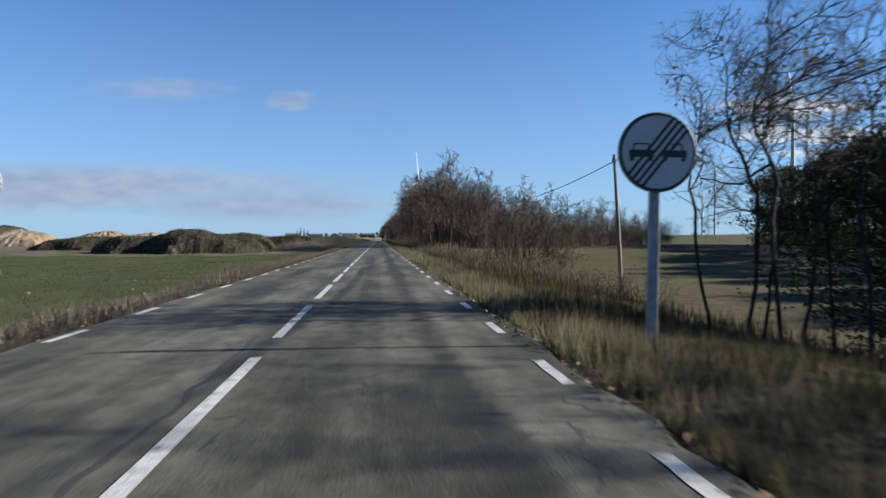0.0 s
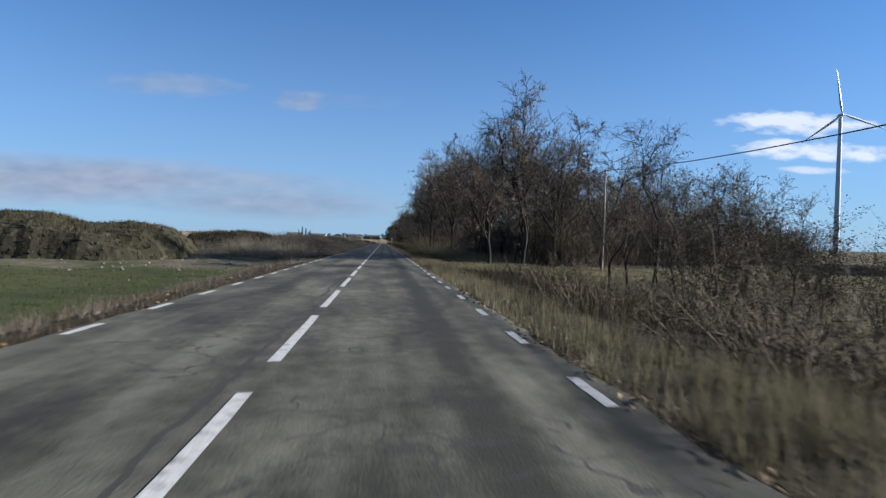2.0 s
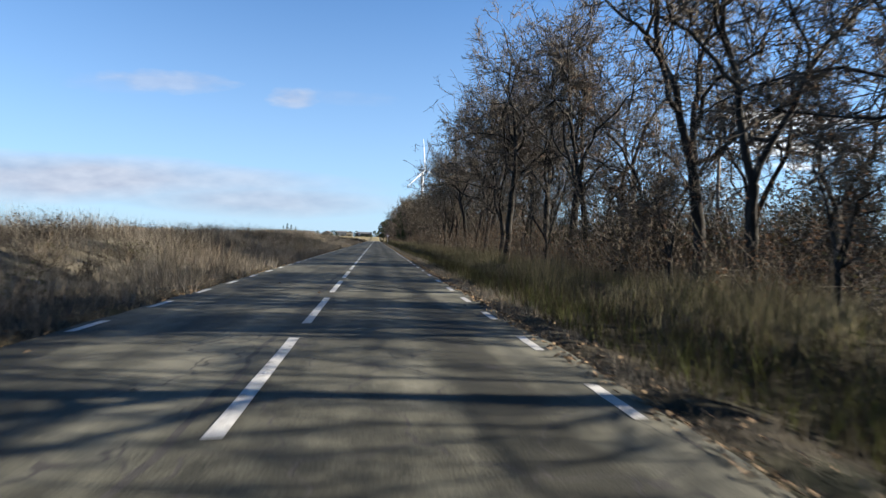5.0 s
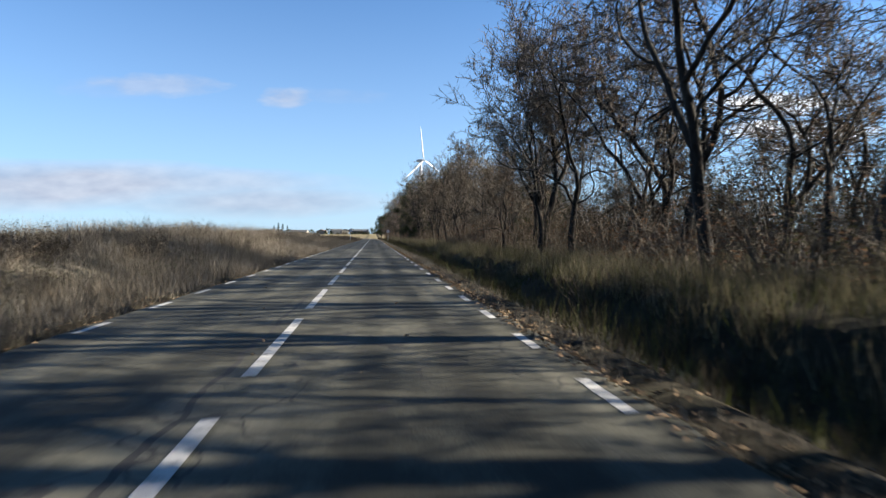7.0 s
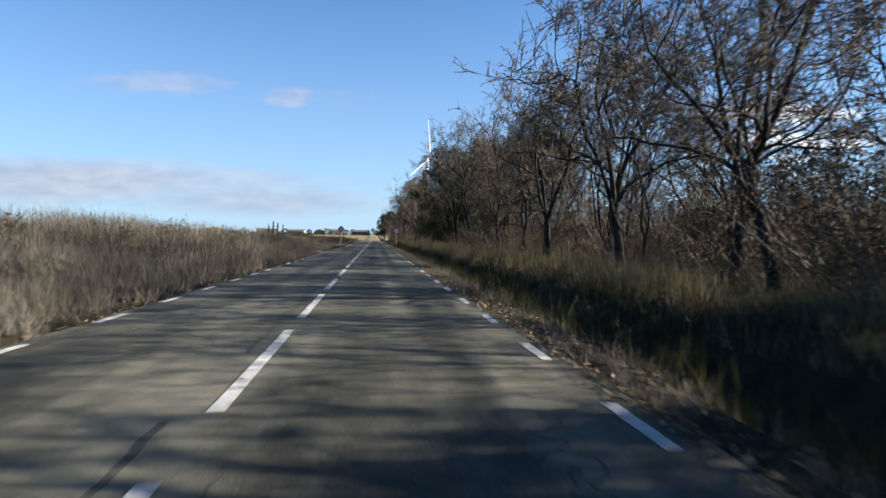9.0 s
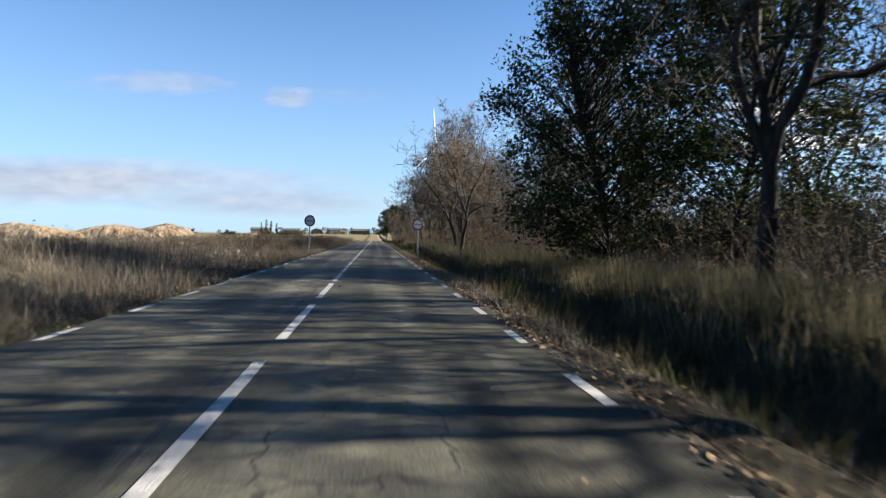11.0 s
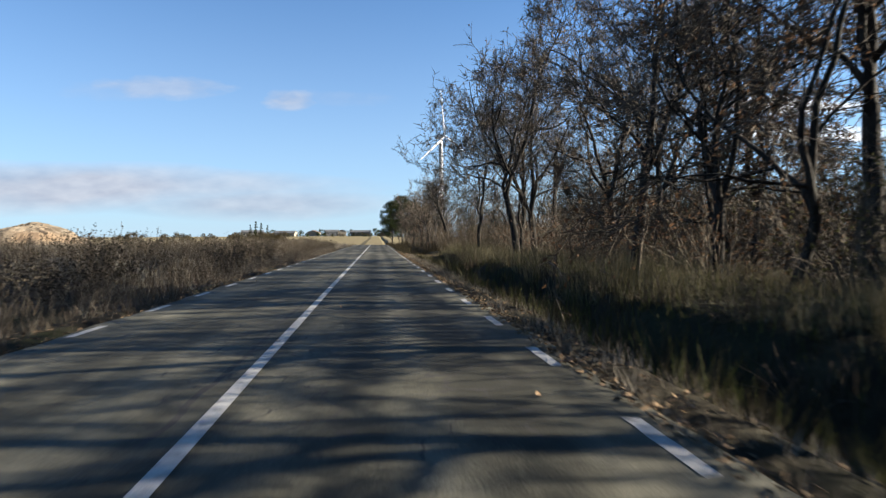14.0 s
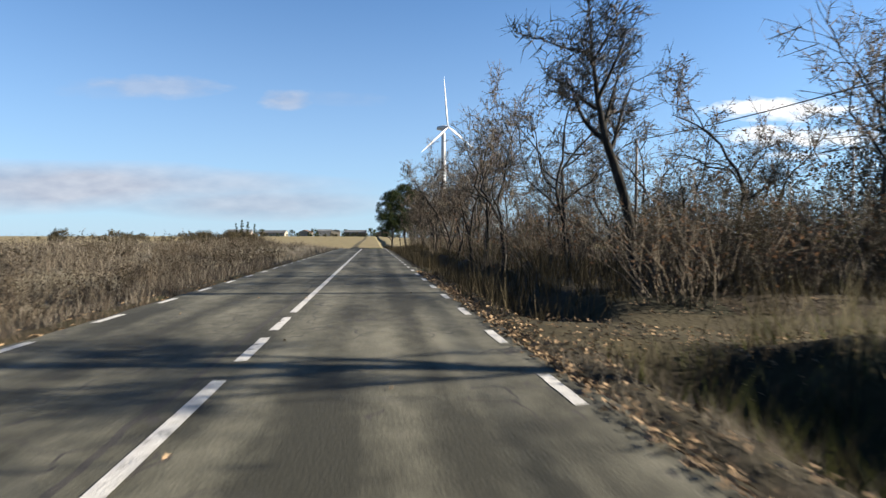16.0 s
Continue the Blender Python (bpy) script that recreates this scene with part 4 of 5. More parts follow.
# trees by the first sign
bush = tree_from(evergreen_meshes(83, 4.6, 2.6, M_LEAF_DARK, 80, 0.10, 140, 0.0, 0.08), "dense dark green holm oak bush at the field edge", name="holm_oak_bush")
bush.matrix_basis = stand(bush, 11.7, 11.8, 0, 0.78)
for x, y, s in ((14.6, 10.9, 0.9), (12.6, 4.2, 0.8)):
    copy_thing(bush, Matrix()).matrix_basis = stand(bush, x, y, 97 * s, s)
grove = tree_from(evergreen_meshes(84, 11.0, 5.0, M_LEAF_DARK, 90, 0.34, 110, 0.0, 0.22), "tall dark evergreen oak on the ploughed field's border", name="field_oak", group="evergreen oaks on the field border")
grove.matrix_basis = stand(grove, 83.4, 120.2, 0, 1.05)
for i in range(11):
    x, y = 83.4 - 2.6 * (i + 1), 120.2 - 9.1 * (i + 1)
    copy_thing(grove, Matrix()).matrix_basis = stand(grove, x, y, 61 * i, 0.92 + 0.04 * (i % 4))
POPLARS = [tree_from(oak_meshes(90 + i, 5.8, (0.05 * i, 0.05), 0.22, 0.7, 0.72, 0.03, 0.036, 8, 0.9, 0.30, stems=1), "slim young tree with fine bare twigs by the field", group="young trees by the sign", name="young_tree") for i in range(3)]


def plant_sign_trees():
    rng = random.Random(9)
    spots = [(7.4, 12.6), (7.2, 11.2), (8.3, 12.4), (8.4, 11.5), (9.6, 12.2), (7.3, 10.4), (10.2, 11.6), (8.9, 10.6), (11.2, 5.5), (12.3, 2.1), (10.4, -0.6), (11.5, -4), (13.7, 10.3), (14.6, 7.1), (12.9, 8.8), (15.4, 4.7), (16.5, 9), (14, 12.3)]
    scatter(POPLARS, spots, rng, 0.56, 0.78, set())
    for k, (x, y, size) in enumerate(((13.4, 69.2, 1.15), (14.6, 70.8, 0.9), (15.8, 67.6, 0.85))):
        copy_thing(POPLARS[k], Matrix()).matrix_basis = stand(POPLARS[k], x, y, 80 * k, size)


plant_sign_trees()

# ---- shrubs ----
BRAMBLE = [tree_from(shrub_meshes(100 + i, 1.0, 1.0, 30, M_LEAF_OLIVE if i % 2 else None, 1, True), "tangled dry bramble bush on the verge", "shrub", "brambles", "bramble") for i in range(4)]
THICKET = [tree_from(shrub_meshes(110 + i, 1.9, 1.3, 38, (M_LEAF_BROWN, M_LEAF_OLIVE, M_LEAF_BROWN)[i], 2), "woody thicket of thin stems under the oaks", "shrub", "undergrowth", "undergrowth_shrub") for i in range(3)]

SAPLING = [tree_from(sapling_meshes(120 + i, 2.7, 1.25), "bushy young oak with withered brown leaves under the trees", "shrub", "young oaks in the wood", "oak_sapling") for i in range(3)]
DARK_BUSH = [tree_from(shrub_meshes(126 + i, 0.95, 0.95, 30, M_LEAF_SHADE_DARK, 3), "dark brown leafless bush on the bank", "shrub", "dark bushes on the bank", "dead_bush") for i in range(2)]

EDGE = [tree_from(sapling_meshes(160 + i, 3.9, 2.0, 19, 13, 13, 0.078, M_LEAF_DULL), "bushy scrub oak thick with withered leaves at the wood's edge", "shrub", "scrub oaks at the wood's edge", "oak_bush") for i in range(2)]


def plant_shrubs():
    rng = random.Random(12)
    used = set()
    right = [(rng.uniform(5.7, 10.7), y + rng.uniform(-0.5, 0.5)) for y in np.arange(19.0, 70.8, 0.8)]
    right += [(rng.uniform(10, 16.2), y) for y in np.arange(40.7, 68, 2.63)]
    left = [(-rng.uniform(4.8, 8.0), y + rng.uniform(-0.5, 0.5)) for y in np.arange(87.7, 167.8, 3.4)]
    left += [(-rng.uniform(4.8, 7.5), y + rng.uniform(-0.6, 0.6)) for y in np.arange(167.8, 250.6, 4.6)]
    left += [(-rng.uniform(6.8, 17), y + rng.uniform(-0.5, 0.5)) for y in np.arange(250.6, 412.9, 2.9)]
    scatter(BRAMBLE, right, rng, 0.6, 1.1, used)
    scatter(BRAMBLE, [(rng.uniform(5.3, 7.2), y + rng.uniform(-1.2, 1.2)) for y in np.arange(99, 338, 2.6)], rng, 0.32, 0.58, used)
    scatter(BRAMBLE, left, rng, 0.40, 0.75, used)
    under = [(rng.uniform(9.3, 12.8), y + rng.uniform(-0.7, 0.7)) for y in np.arange(99, 339.4, 2.6)]
    under += [(rng.uniform(8.6, 10.4), y + rng.uniform(-1, 1)) for y in np.arange(100, 337, 3.6)]
    under += [(rng.uniform(6.5, 16.2), y + rng.uniform(-0.7, 0.7)) for y in np.arange(350.3, 453.7, 3.6)]
    under += [(6.8 + 1.66 * i + rng.uniform(-0.4, 0.4), 345.0 + 0.14 * i + rng.uniform(-0.3, 1.2)) for i in range(20)]
    scatter(THICKET, under, rng, 0.6, 1.15, used)
    dark = [(-rng.uniform(6.2, 12.2), y + rng.uniform(-0.5, 0.5)) for y in np.arange(272.1, 412.9, 1.5)]
    dark += [(-rng.uniform(12.9, 21.2), y + rng.uniform(-0.5, 0.5)) for y in np.arange(284.2, 412.9, 2.6)]
    dark += [(-rng.uniform(5.8, 12.2), y + rng.uniform(-0.6, 0.6)) for y in np.arange(93.3, 253.3, 6.0)]
    dark += [(-rng.uniform(4.2, 7.0), y + rng.uniform(-0.5, 0.5)) for y in np.arange(298, 372, 1.7)]
    scatter(DARK_BUSH, dark, rng, 0.5, 0.95, used)
    tangles = [(-rng.uniform(4.6, 11.5), y + rng.uniform(-0.8, 0.8)) for y in np.arange(94, 172, 1.15)]
    tangles += [(-rng.uniform(5.5, 12.0), y + rng.uniform(-0.8, 0.8)) for y in np.arange(172, 262, 2.6)]
    scatter(BRAMBLE + DARK_BUSH, tangles, rng, 0.42, 0.85, used)
    deep = [(rng.uniform(12.3, 16.2), y + rng.uniform(-0.7, 0.7)) for y in np.arange(87.7, 339.4, 2.22)]
    deep += [(12.1 + 1.8 * i, 87 + 1.45 * i + rng.uniform(-1.4, 1.4)) for i in range(20)]
    far = [(rng.uniform(7.9, 21.8), y + rng.uniform(-0.7, 0.7)) for y in np.arange(350.3, 453.7, 3.74)]
    far += [(9.3 + 1.94 * i, 348.7 + 0.17 * i + rng.uniform(-0.4, 1.1)) for i in range(13)]
    scatter(SAPLING, far, rng, 0.5, 0.75, used)
    rim = [(12.8 + 1.45 * i + rng.uniform(-0.7, 0.7), 84.9 + 1.18 * i + rng.uniform(-1.4, 1.4)) for i in range(34)]
    rim += [(9.3 + 1.8 * i + rng.uniform(-0.7, 0.7), 96.2 + 1.39 * i + rng.uniform(-1.4, 1.4)) for i in range(16)]
    rim += [(rng.uniform(12.8, 20.4), rng.uniform(63, 71.5)) for _ in range(6)]
    scatter(EDGE, rim, rng, 0.55, 1.1, used)
    scatter(EDGE, [(7.4 + 1.52 * i + rng.uniform(-0.4, 0.4), 345.8 + 0.08 * i + rng.uniform(-0.3, 0.9)) for i in range(14)], rng, 0.36, 0.52, used)
    scatter(EDGE, [(19 + 1.94 * i + rng.uniform(-0.6, 0.6), 348.3 + rng.uniform(-0.8, 6.9)) for i in range(14)], rng, 1.0, 1.4, used)
    deep += [(10.4, 202.0), (11.6, 205.4), (12.8, 200.4), (13.4, 208.0), (11.2, 209.4), (10.6, 127.6), (11.4, 130.2), (10.0, 132.4), (9.6, 125.0)]
    scatter(SAPLING, deep, rng, 0.8, 1.2, used)


plant_shrubs()


def build_undergrowth():
    """The tangle deep in the wood, past counting."""
    rng = random.Random(55)
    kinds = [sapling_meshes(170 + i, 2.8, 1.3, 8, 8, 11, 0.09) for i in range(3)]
    for key, mat in (("tangle", M_TWIG), ("foliage", M_LEAF_SHADE_DARK)):
        shapes = []
        for k in kinds:
            me = k[key]
            co = np.empty(len(me.vertices) * 3)
            me.vertices.foreach_get("co", co)
            shapes.append((co.reshape(-1, 3), [tuple(p.vertices) for p in me.polygons]))
        draw = random.Random(56)
        verts, faces, base = [], [], 0
        for x0, x1 in ((16, 20), (20, 26), (26, 33), (33, 41)):
            y = 90.5 + max(0.0, x0 - 16) * 1.1
            while y < 420:
                if 338 < y < 349:
                    y = 349.0
                co, fs = shapes[draw.randrange(3)]
                x, a, k = draw.uniform(x0, x1), draw.uniform(0, 6.283), GROWN * draw.uniform(0.85, 1.28)
                turned = np.column_stack([co[:, 0] * math.cos(a) - co[:, 1] * math.sin(a), co[:, 0] * math.sin(a) + co[:, 1] * math.cos(a), co[:, 2]]) * k
                verts.append(turned + np.array([x, y, land(x, y)]))
                faces += [tuple(i + base for i in f) for f in fs]
                base += len(co)
                y += draw.uniform(1.7, 3.3)
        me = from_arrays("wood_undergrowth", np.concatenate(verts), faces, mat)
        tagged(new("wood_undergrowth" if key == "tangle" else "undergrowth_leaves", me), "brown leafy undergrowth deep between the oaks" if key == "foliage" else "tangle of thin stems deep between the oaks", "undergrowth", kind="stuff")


build_undergrowth()


# ---- grass and fallen leaves ----
def stuff(name, me, label, category):
    tagged(new(name, me), label, category, kind="stuff")


def strip(x0, x1, y0, y1, power=1.0, grow=None):
    """Places in a strip along the road; nearer x0 with a higher power."""
    def place(rng):
        k = rng.rand() ** power
        x, y = x0 + (x1 - x0) * k, rng.uniform(y0, y1)
        # most blades stand in tussocks
        if rng.rand() < 0.6:
            i, j = round(x / 0.8), round(y / 1.1)
            cx = 0.8 * (i + 0.8 * noise.noise((i * 0.73, j * 0.91, 4.2)))
            cy = 1.1 * (j + 0.8 * noise.noise((i * 0.57, j * 0.83, 9.6)))
            x, y = cx + rng.normal(0, 0.15), cy + rng.normal(0, 0.19)
            x = min(max(x, min(x0, x1)), max(x0, x1))
        patch = 0.78 + 0.75 * noise.noise((x * 0.40, y * 0.29, 2.0)) + 0.25 * noise.noise((x * 1.2, y * 0.95, 7.0))
        return x, y, max(0.25, patch) * (1.0 if grow is None else grow(k))
    return place


def build_grass():
    dry, brown, green = M_GRASS_DRY, M_GRASS_BROWN, M_GRASS_GREEN
    # left verge by the crop
    stuff("verge_grass", grass_mesh("verge_grass", 1, 9000, strip(ROAD_L - 0.1, ROAD_L - 2.6, -5.4, 70.0), 0.10, 0.32, brown, 0.008), "short brown dead grass between asphalt and crop", "grass")
    stuff("verge_grass", grass_mesh("verge_grass", 2, 4500, strip(ROAD_L - 0.3, ROAD_L - 2.74, -5.4, 76.0), 0.15, 0.38, dry, 0.007), "straw-coloured grass between asphalt and crop", "grass")
    # tall dry grass on the left bank
    rise = lambda k: 0.45 + 0.55 * min(1.0, k * 5)
    stuff("tall_dry_grass", grass_mesh("tall_dry_grass", 3, 40000, strip(ROAD_L - 0.2, ROAD_L - 10.2, 87.7, 253.3, 1.2, rise), 0.45, 1.0, dry, 0.007, 0.85), "tall straw-coloured dry grass covering the roadside bank", "grass")
    stuff("tall_dry_herbs", grass_mesh("tall_dry_herbs", 4, 13000, strip(ROAD_L - 0.15, ROAD_L - 10.2, 87.7, 253.3, 1.3, rise), 0.30, 0.8, brown, 0.007, 0.85), "dead brown herbs among the bank's dry grass", "grass")
    stuff("tall_dry_grass", grass_mesh("tall_dry_grass", 5, 8000, strip(ROAD_L - 9.51, ROAD_L - 31.67, 121.6, 264.1), 0.4, 0.85, dry, 0.016, 0.5), "pale dry grass on top of the bank", "grass")
    stuff("dry_herbs", grass_mesh("dry_herbs", 6, 15000, strip(ROAD_L - 0.2, ROAD_L - 12.28, 253.3, 361.2, 1.3, rise), 0.25, 0.75, brown, 0.008, 0.85), "dead brown herbs beside the road", "grass")
    stuff("dry_grass", grass_mesh("dry_grass", 7, 13000, strip(ROAD_L - 0.3, ROAD_L - 13.66, 253.3, 361.2, 1.2, rise), 0.3, 0.8, dry, 0.008, 0.85), "pale dry grass beside the road", "grass")
    stuff("dry_grass", grass_mesh("dry_grass", 8, 7000, strip(ROAD_L - 0.3, ROAD_L - 37.21, 351.7, 467.3, 1.2, rise), 0.4, 1.0, dry, 0.02, 0.5), "distant pale dry grass along the road", "grass")
    # right verge
    stuff("verge_grass", grass_mesh("verge_grass", 11, 14000, strip(ROAD_R + 0.12, ROAD_R + 1.5, -5.4, 90.5), 0.12, 0.38, M_GRASS_OLIVE, 0.007), "yellowed grass along the asphalt edge", "grass")
    stuff("verge_grass", grass_mesh("verge_grass", 12, 7000, strip(ROAD_R + 0.1, ROAD_R + 3.57, -5.4, 32.6), 0.10, 0.30, green, 0.008), "short green grass on the verge", "grass")
    stuff("field_edge_weeds", grass_mesh("field_edge_weeds", 13, 8500, strip(ROAD_R + 1.2, ROAD_R + 9.0, -5.4, 69.0, 1.6), 0.15, 0.5, M_GRASS_DEAD, 0.009), "brown dead weeds at the field edge", "grass")
    stuff("meadow_grass", grass_mesh("meadow_grass", 14, 12000, strip(ROAD_R + 0.6, ROAD_R + 15.05, 68.0, 90.0), 0.05, 0.17, M_GRASS_OLIVE, 0.009), "short yellow-green grass in the clearing", "grass")
    stuff("wood_edge_grass", grass_mesh("wood_edge_grass", 15, 36000, strip(ROAD_R + 2.9, ROAD_R + 9.0, 84.9, 341.2, 1.3), 0.30, 0.85, M_GRASS_OLIVE, 0.008, 0.6), "tall yellow-green grass on top of the ditch bank", "grass")
    stuff("wood_edge_tufts", grass_mesh("wood_edge_tufts", 19, 11000, strip(ROAD_R + 0.12, ROAD_R + 0.9, 84.9, 341.2, 1.0), 0.06, 0.24, dry, 0.007, 0.7), "short dry tufts along the asphalt edge by the wood", "grass")
    stuff("wood_edge_herbs", grass_mesh("wood_edge_herbs", 16, 6000, strip(ROAD_R + 2.2, ROAD_R + 8.12, 84.9, 341.2), 0.2, 0.65, brown, 0.008, 0.55), "dead brown herbs along the ditch by the wood", "grass")
    stuff("wood_edge_grass", grass_mesh("wood_edge_grass", 17, 20000, strip(ROAD_R + 0.8, ROAD_R + 6.4, 84.9, 341.2), 0.15, 0.60, green, 0.009, 0.7), "green grass tufts along the ditch by the wood", "grass")
    # the dark weed colour here deepens the shade under the ditch's steep bank
    stuff("ditch_weeds", grass_mesh("ditch_weeds", 20, 16000, strip(ROAD_R + 0.6, ROAD_R + 3.6, 84.9, 341.2), 0.15, 0.55, M_GRASS_DEAD, 0.009, 0.8), "dead weeds lining the ditch, coloured dark to add to its shade", "grass")
    # part of the far ditch's shade is in this dark herb colour
    stuff("wood_edge_herbs", grass_mesh("wood_edge_herbs", 18, 14000, strip(ROAD_R + 0.3, ROAD_R + 9.51, 344.2, 453.7), 0.2, 0.8, M_GRASS_DEAD, 0.014, 0.55), "dead herbs along the far ditch, coloured dark to add to its shade", "grass")
    # crop rows
    def crop(rng):
        x = ROAD_L - 2.8 - 46 * rng.rand() ** 1.6
        return round(x / 0.22) * 0.22 + rng.normal(0, 0.03), rng.uniform(-2, 77), 0.6 + 0.5 * rng.rand()
    stuff("crop_plants", grass_mesh("crop_plants", 21, 26000, crop, 0.05, 0.13, M_CROP_LEAF, 0.016, 0.9), "low green winter crop seedlings in the field", "crop")


build_grass()


def build_litter():
    rng = random.Random(33)
    s = Soup()
    def drop(x, y):
        if y < 84 and rng.random() < 0.6:
            return
        z = (along_fall(y) + 0.004 if ROAD_L < x < ROAD_R else land(x, y)) + rng.uniform(0.004, 0.03)
        s.leaf(Vector((x, y, z)), Vector((rng.gauss(0, 1), rng.gauss(0, 1), rng.gauss(0, 0.25))), Vector((rng.gauss(0, 0.4), rng.gauss(0, 0.4), 1)), rng.uniform(0.05, 0.10), rng.uniform(0.03, 0.055))
    for _ in range(34000):
        drop(ROAD_R - 0.14 + abs(rng.gauss(0, 0.36)), 356 - 362 * rng.random() ** 1.25)
    for _ in range(1800):
        drop(ROAD_R + rng.uniform(0.2, 9), rng.uniform(339.8, 344.4))
    for _ in range(6000):
        drop(ROAD_L + 0.05 - abs(rng.gauss(0, 0.4)), rng.uniform(-3, 356))
    for _ in range(160):
        drop(rng.uniform(ROAD_L, ROAD_R), rng.uniform(82, 356))
    stuff("fallen_leaves", s.mesh("fallen_leaves", M_LITTER, False), "fallen brown oak leaves along the road edges", "leaves")


build_litter()


# ---- heaps and quarry ----
def heap_scrub(me, seed):
    """Bent blades rooted in the slopes of a heap, in two colours."""
    rng = random.Random(int(seed * 10))
    verts, faces, mats = [], [], []
    for p in me.polygons:
        c = p.center
        if c.z < 0.15 or rng.random() < 0.25:
            continue
        a, tuft = rng.uniform(0, 6.283), 0.5 + 0.9 * abs(noise.noise((c.x * 0.5, c.y * 0.5, seed)))
        shade = 1 if noise.noise((c.x * 0.3, c.y * 0.3, seed + 4)) > 0.45 else 0
        for k in range(7):
            b = len(verts)
            x, y, h = c.x + rng.gauss(0, 0.16), c.y + rng.gauss(0, 0.16), tuft * rng.uniform(0.12, 0.42)
            w, u = rng.uniform(0.02, 0.045), rng.uniform(0, 6.283)
            verts += [(x - w * math.cos(u), y - w * math.sin(u), c.z - 0.12), (x + w * math.cos(u), y + w * math.sin(u), c.z - 0.12), (x + rng.gauss(0, 0.3) * h, y + rng.gauss(0, 0.3) * h, c.z + h)]
            faces.append((b, b + 1, b + 2))
            mats.append(shade)
    out = from_arrays("scrub", verts, faces, M_GRASS_DEAD)
    out.materials.append(M_LEAF_OLIVE)
    out.polygons.foreach_set("material_index", mats)
    return out


def heap(name, label, seed, x, y, rx, ry, h, mat, turn=0, rough=0.3, steep=1.6, group="", category="earth heap"):
    ob = new(name, heap_mesh(name, seed, rx, ry, h, mat, rough, steep, gully_depth=0.03 if mat == M_HEAP else 0.10))
    ob.matrix_basis = pose(x, y, land(x, y) - 0.1, 0, 0, turn)
    if mat == M_HEAP:
        tagged(part("scrub", heap_scrub(ob.data, seed), ob, "dry and green weeds growing over the heap"), kind="stuff")
    return tagged(ob, label, category, group)


DARK = "dark overgrown earth heap beside the crop field"
for i, (x, y, rx, ry, h) in enumerate(((-22, 88.4, 8.9, 5.5, 3), (-30.9, 90.5, 6.4, 5, 2.1), (-43.3, 101.8, 8.3, 5.5, 2.2), (-12.9, 100.4, 4.7, 4.2, 1.2), (-83.5, 144.7, 11.1, 8.3, 5))):
    heap("earth_mound", DARK, 3.1 + i, x, y, rx, ry, h, M_HEAP, 0, 0.22, 4.2, "overgrown heaps")
for i, (x, y, rx, ry, h) in enumerate(((-69.7, 133.2, 8.3, 6.9, 2.8), (-86.3, 136.1, 8.3, 6.9, 2.8), (-36.4, 127.4, 6.2, 5.5, 2.1), (-46.1, 136.1, 8.3, 6.9, 2.4), (-58.6, 144.7, 11.1, 6.9, 2.8))):
    heap("spoil_mound", "pale sandy spoil heap at the quarry edge", 13.7 + i, x, y, rx, ry, h, M_SAND, 25 * i, 0.25, 2.4, "spoil heaps", "spoil heap")
for i, (x, y, rx, ry, h) in enumerate(((-48.9, 391.1, 8.3, 6.2, 2.9), (-54.4, 374.8, 9, 6.9, 2.7), (-65.5, 363.9, 9.7, 7.6, 2.6), (-80.7, 353, 11.1, 8.3, 2.6), (-97.4, 363.9, 13.8, 8.3, 3))):
    heap("quarry_face", "tan and orange quarry bank of cut earth", 23.3 + i, x, y, rx, ry, h, M_SAND, 10 * i, 0.3, 3.2, "quarry banks", "quarry bank")


def build_stones():
    rng = random.Random(41)
    kinds = []
    for i in range(4):
        bm = bmesh.new()
        bmesh.ops.create_icosphere(bm, subdivisions=1, radius=1.0)
        for v in bm.verts:
            v.co *= 1 + 0.35 * rng.uniform(-1, 1)
            v.co.z *= 0.65
        me = bpy.data.meshes.new("stone")
        bm.to_mesh(me)
        bm.free()
        me.materials.append(M_STONE)
        kinds.append(me)
    for k in range(110):
        x, y = -5.2 - 24 * rng.random() ** 1.4, rng.uniform(71.5, 89)
        r = rng.uniform(0.04, 0.12)
        ob = tagged(new("stone", kinds[k % 4]), "pale limestone lying on the stony field corner", "stone", "stones on the field corner")
        ob.matrix_basis = pose(x, y, land(x, y) + r * 0.25, 0, 0, rng.uniform(0, 360)) @ Matrix.Scale(r, 4)
    for k in range(110):
        x, y = -5.6 - 22 * rng.random() ** 1.5, rng.uniform(8, 72)
        r = rng.uniform(0.03, 0.075)
        ob = tagged(new("stone", kinds[k % 4]), "small pale limestone lying among the green crop", "stone", "stones in the crop")
        ob.matrix_basis = pose(x, y, land(x, y) + r * 0.3, 0, 0, rng.uniform(0, 360)) @ Matrix.Scale(r, 4)
    for k in range(70):
        x, y = -6.4 - 12 * rng.random() ** 1.3, rng.uniform(262, 300)
        r = rng.uniform(0.05, 0.20)
        ob = tagged(new("stone", kinds[k % 4]), "pale stone lying among the dry roadside weeds", "stone", "stones in the roadside weeds")
        ob.matrix_basis = pose(x, y, land(x, y) + r * 0.7, 0, 0, rng.uniform(0, 360)) @ Matrix.Scale(r, 4)
    for k in range(40):
        x, y = -22 - 22 * rng.random(), rng.uniform(277, 345)
        r = rng.uniform(0.2, 0.6)
        ob = tagged(new("stone", kinds[k % 4]), "pale boulder among the dry weeds near the quarry", "stone", "boulders near the quarry")
        ob.matrix_basis = pose(x, y, land(x, y) + r * 0.3, 0, 0, rng.uniform(0, 360)) @ Matrix.Scale(r, 4)


build_stones()


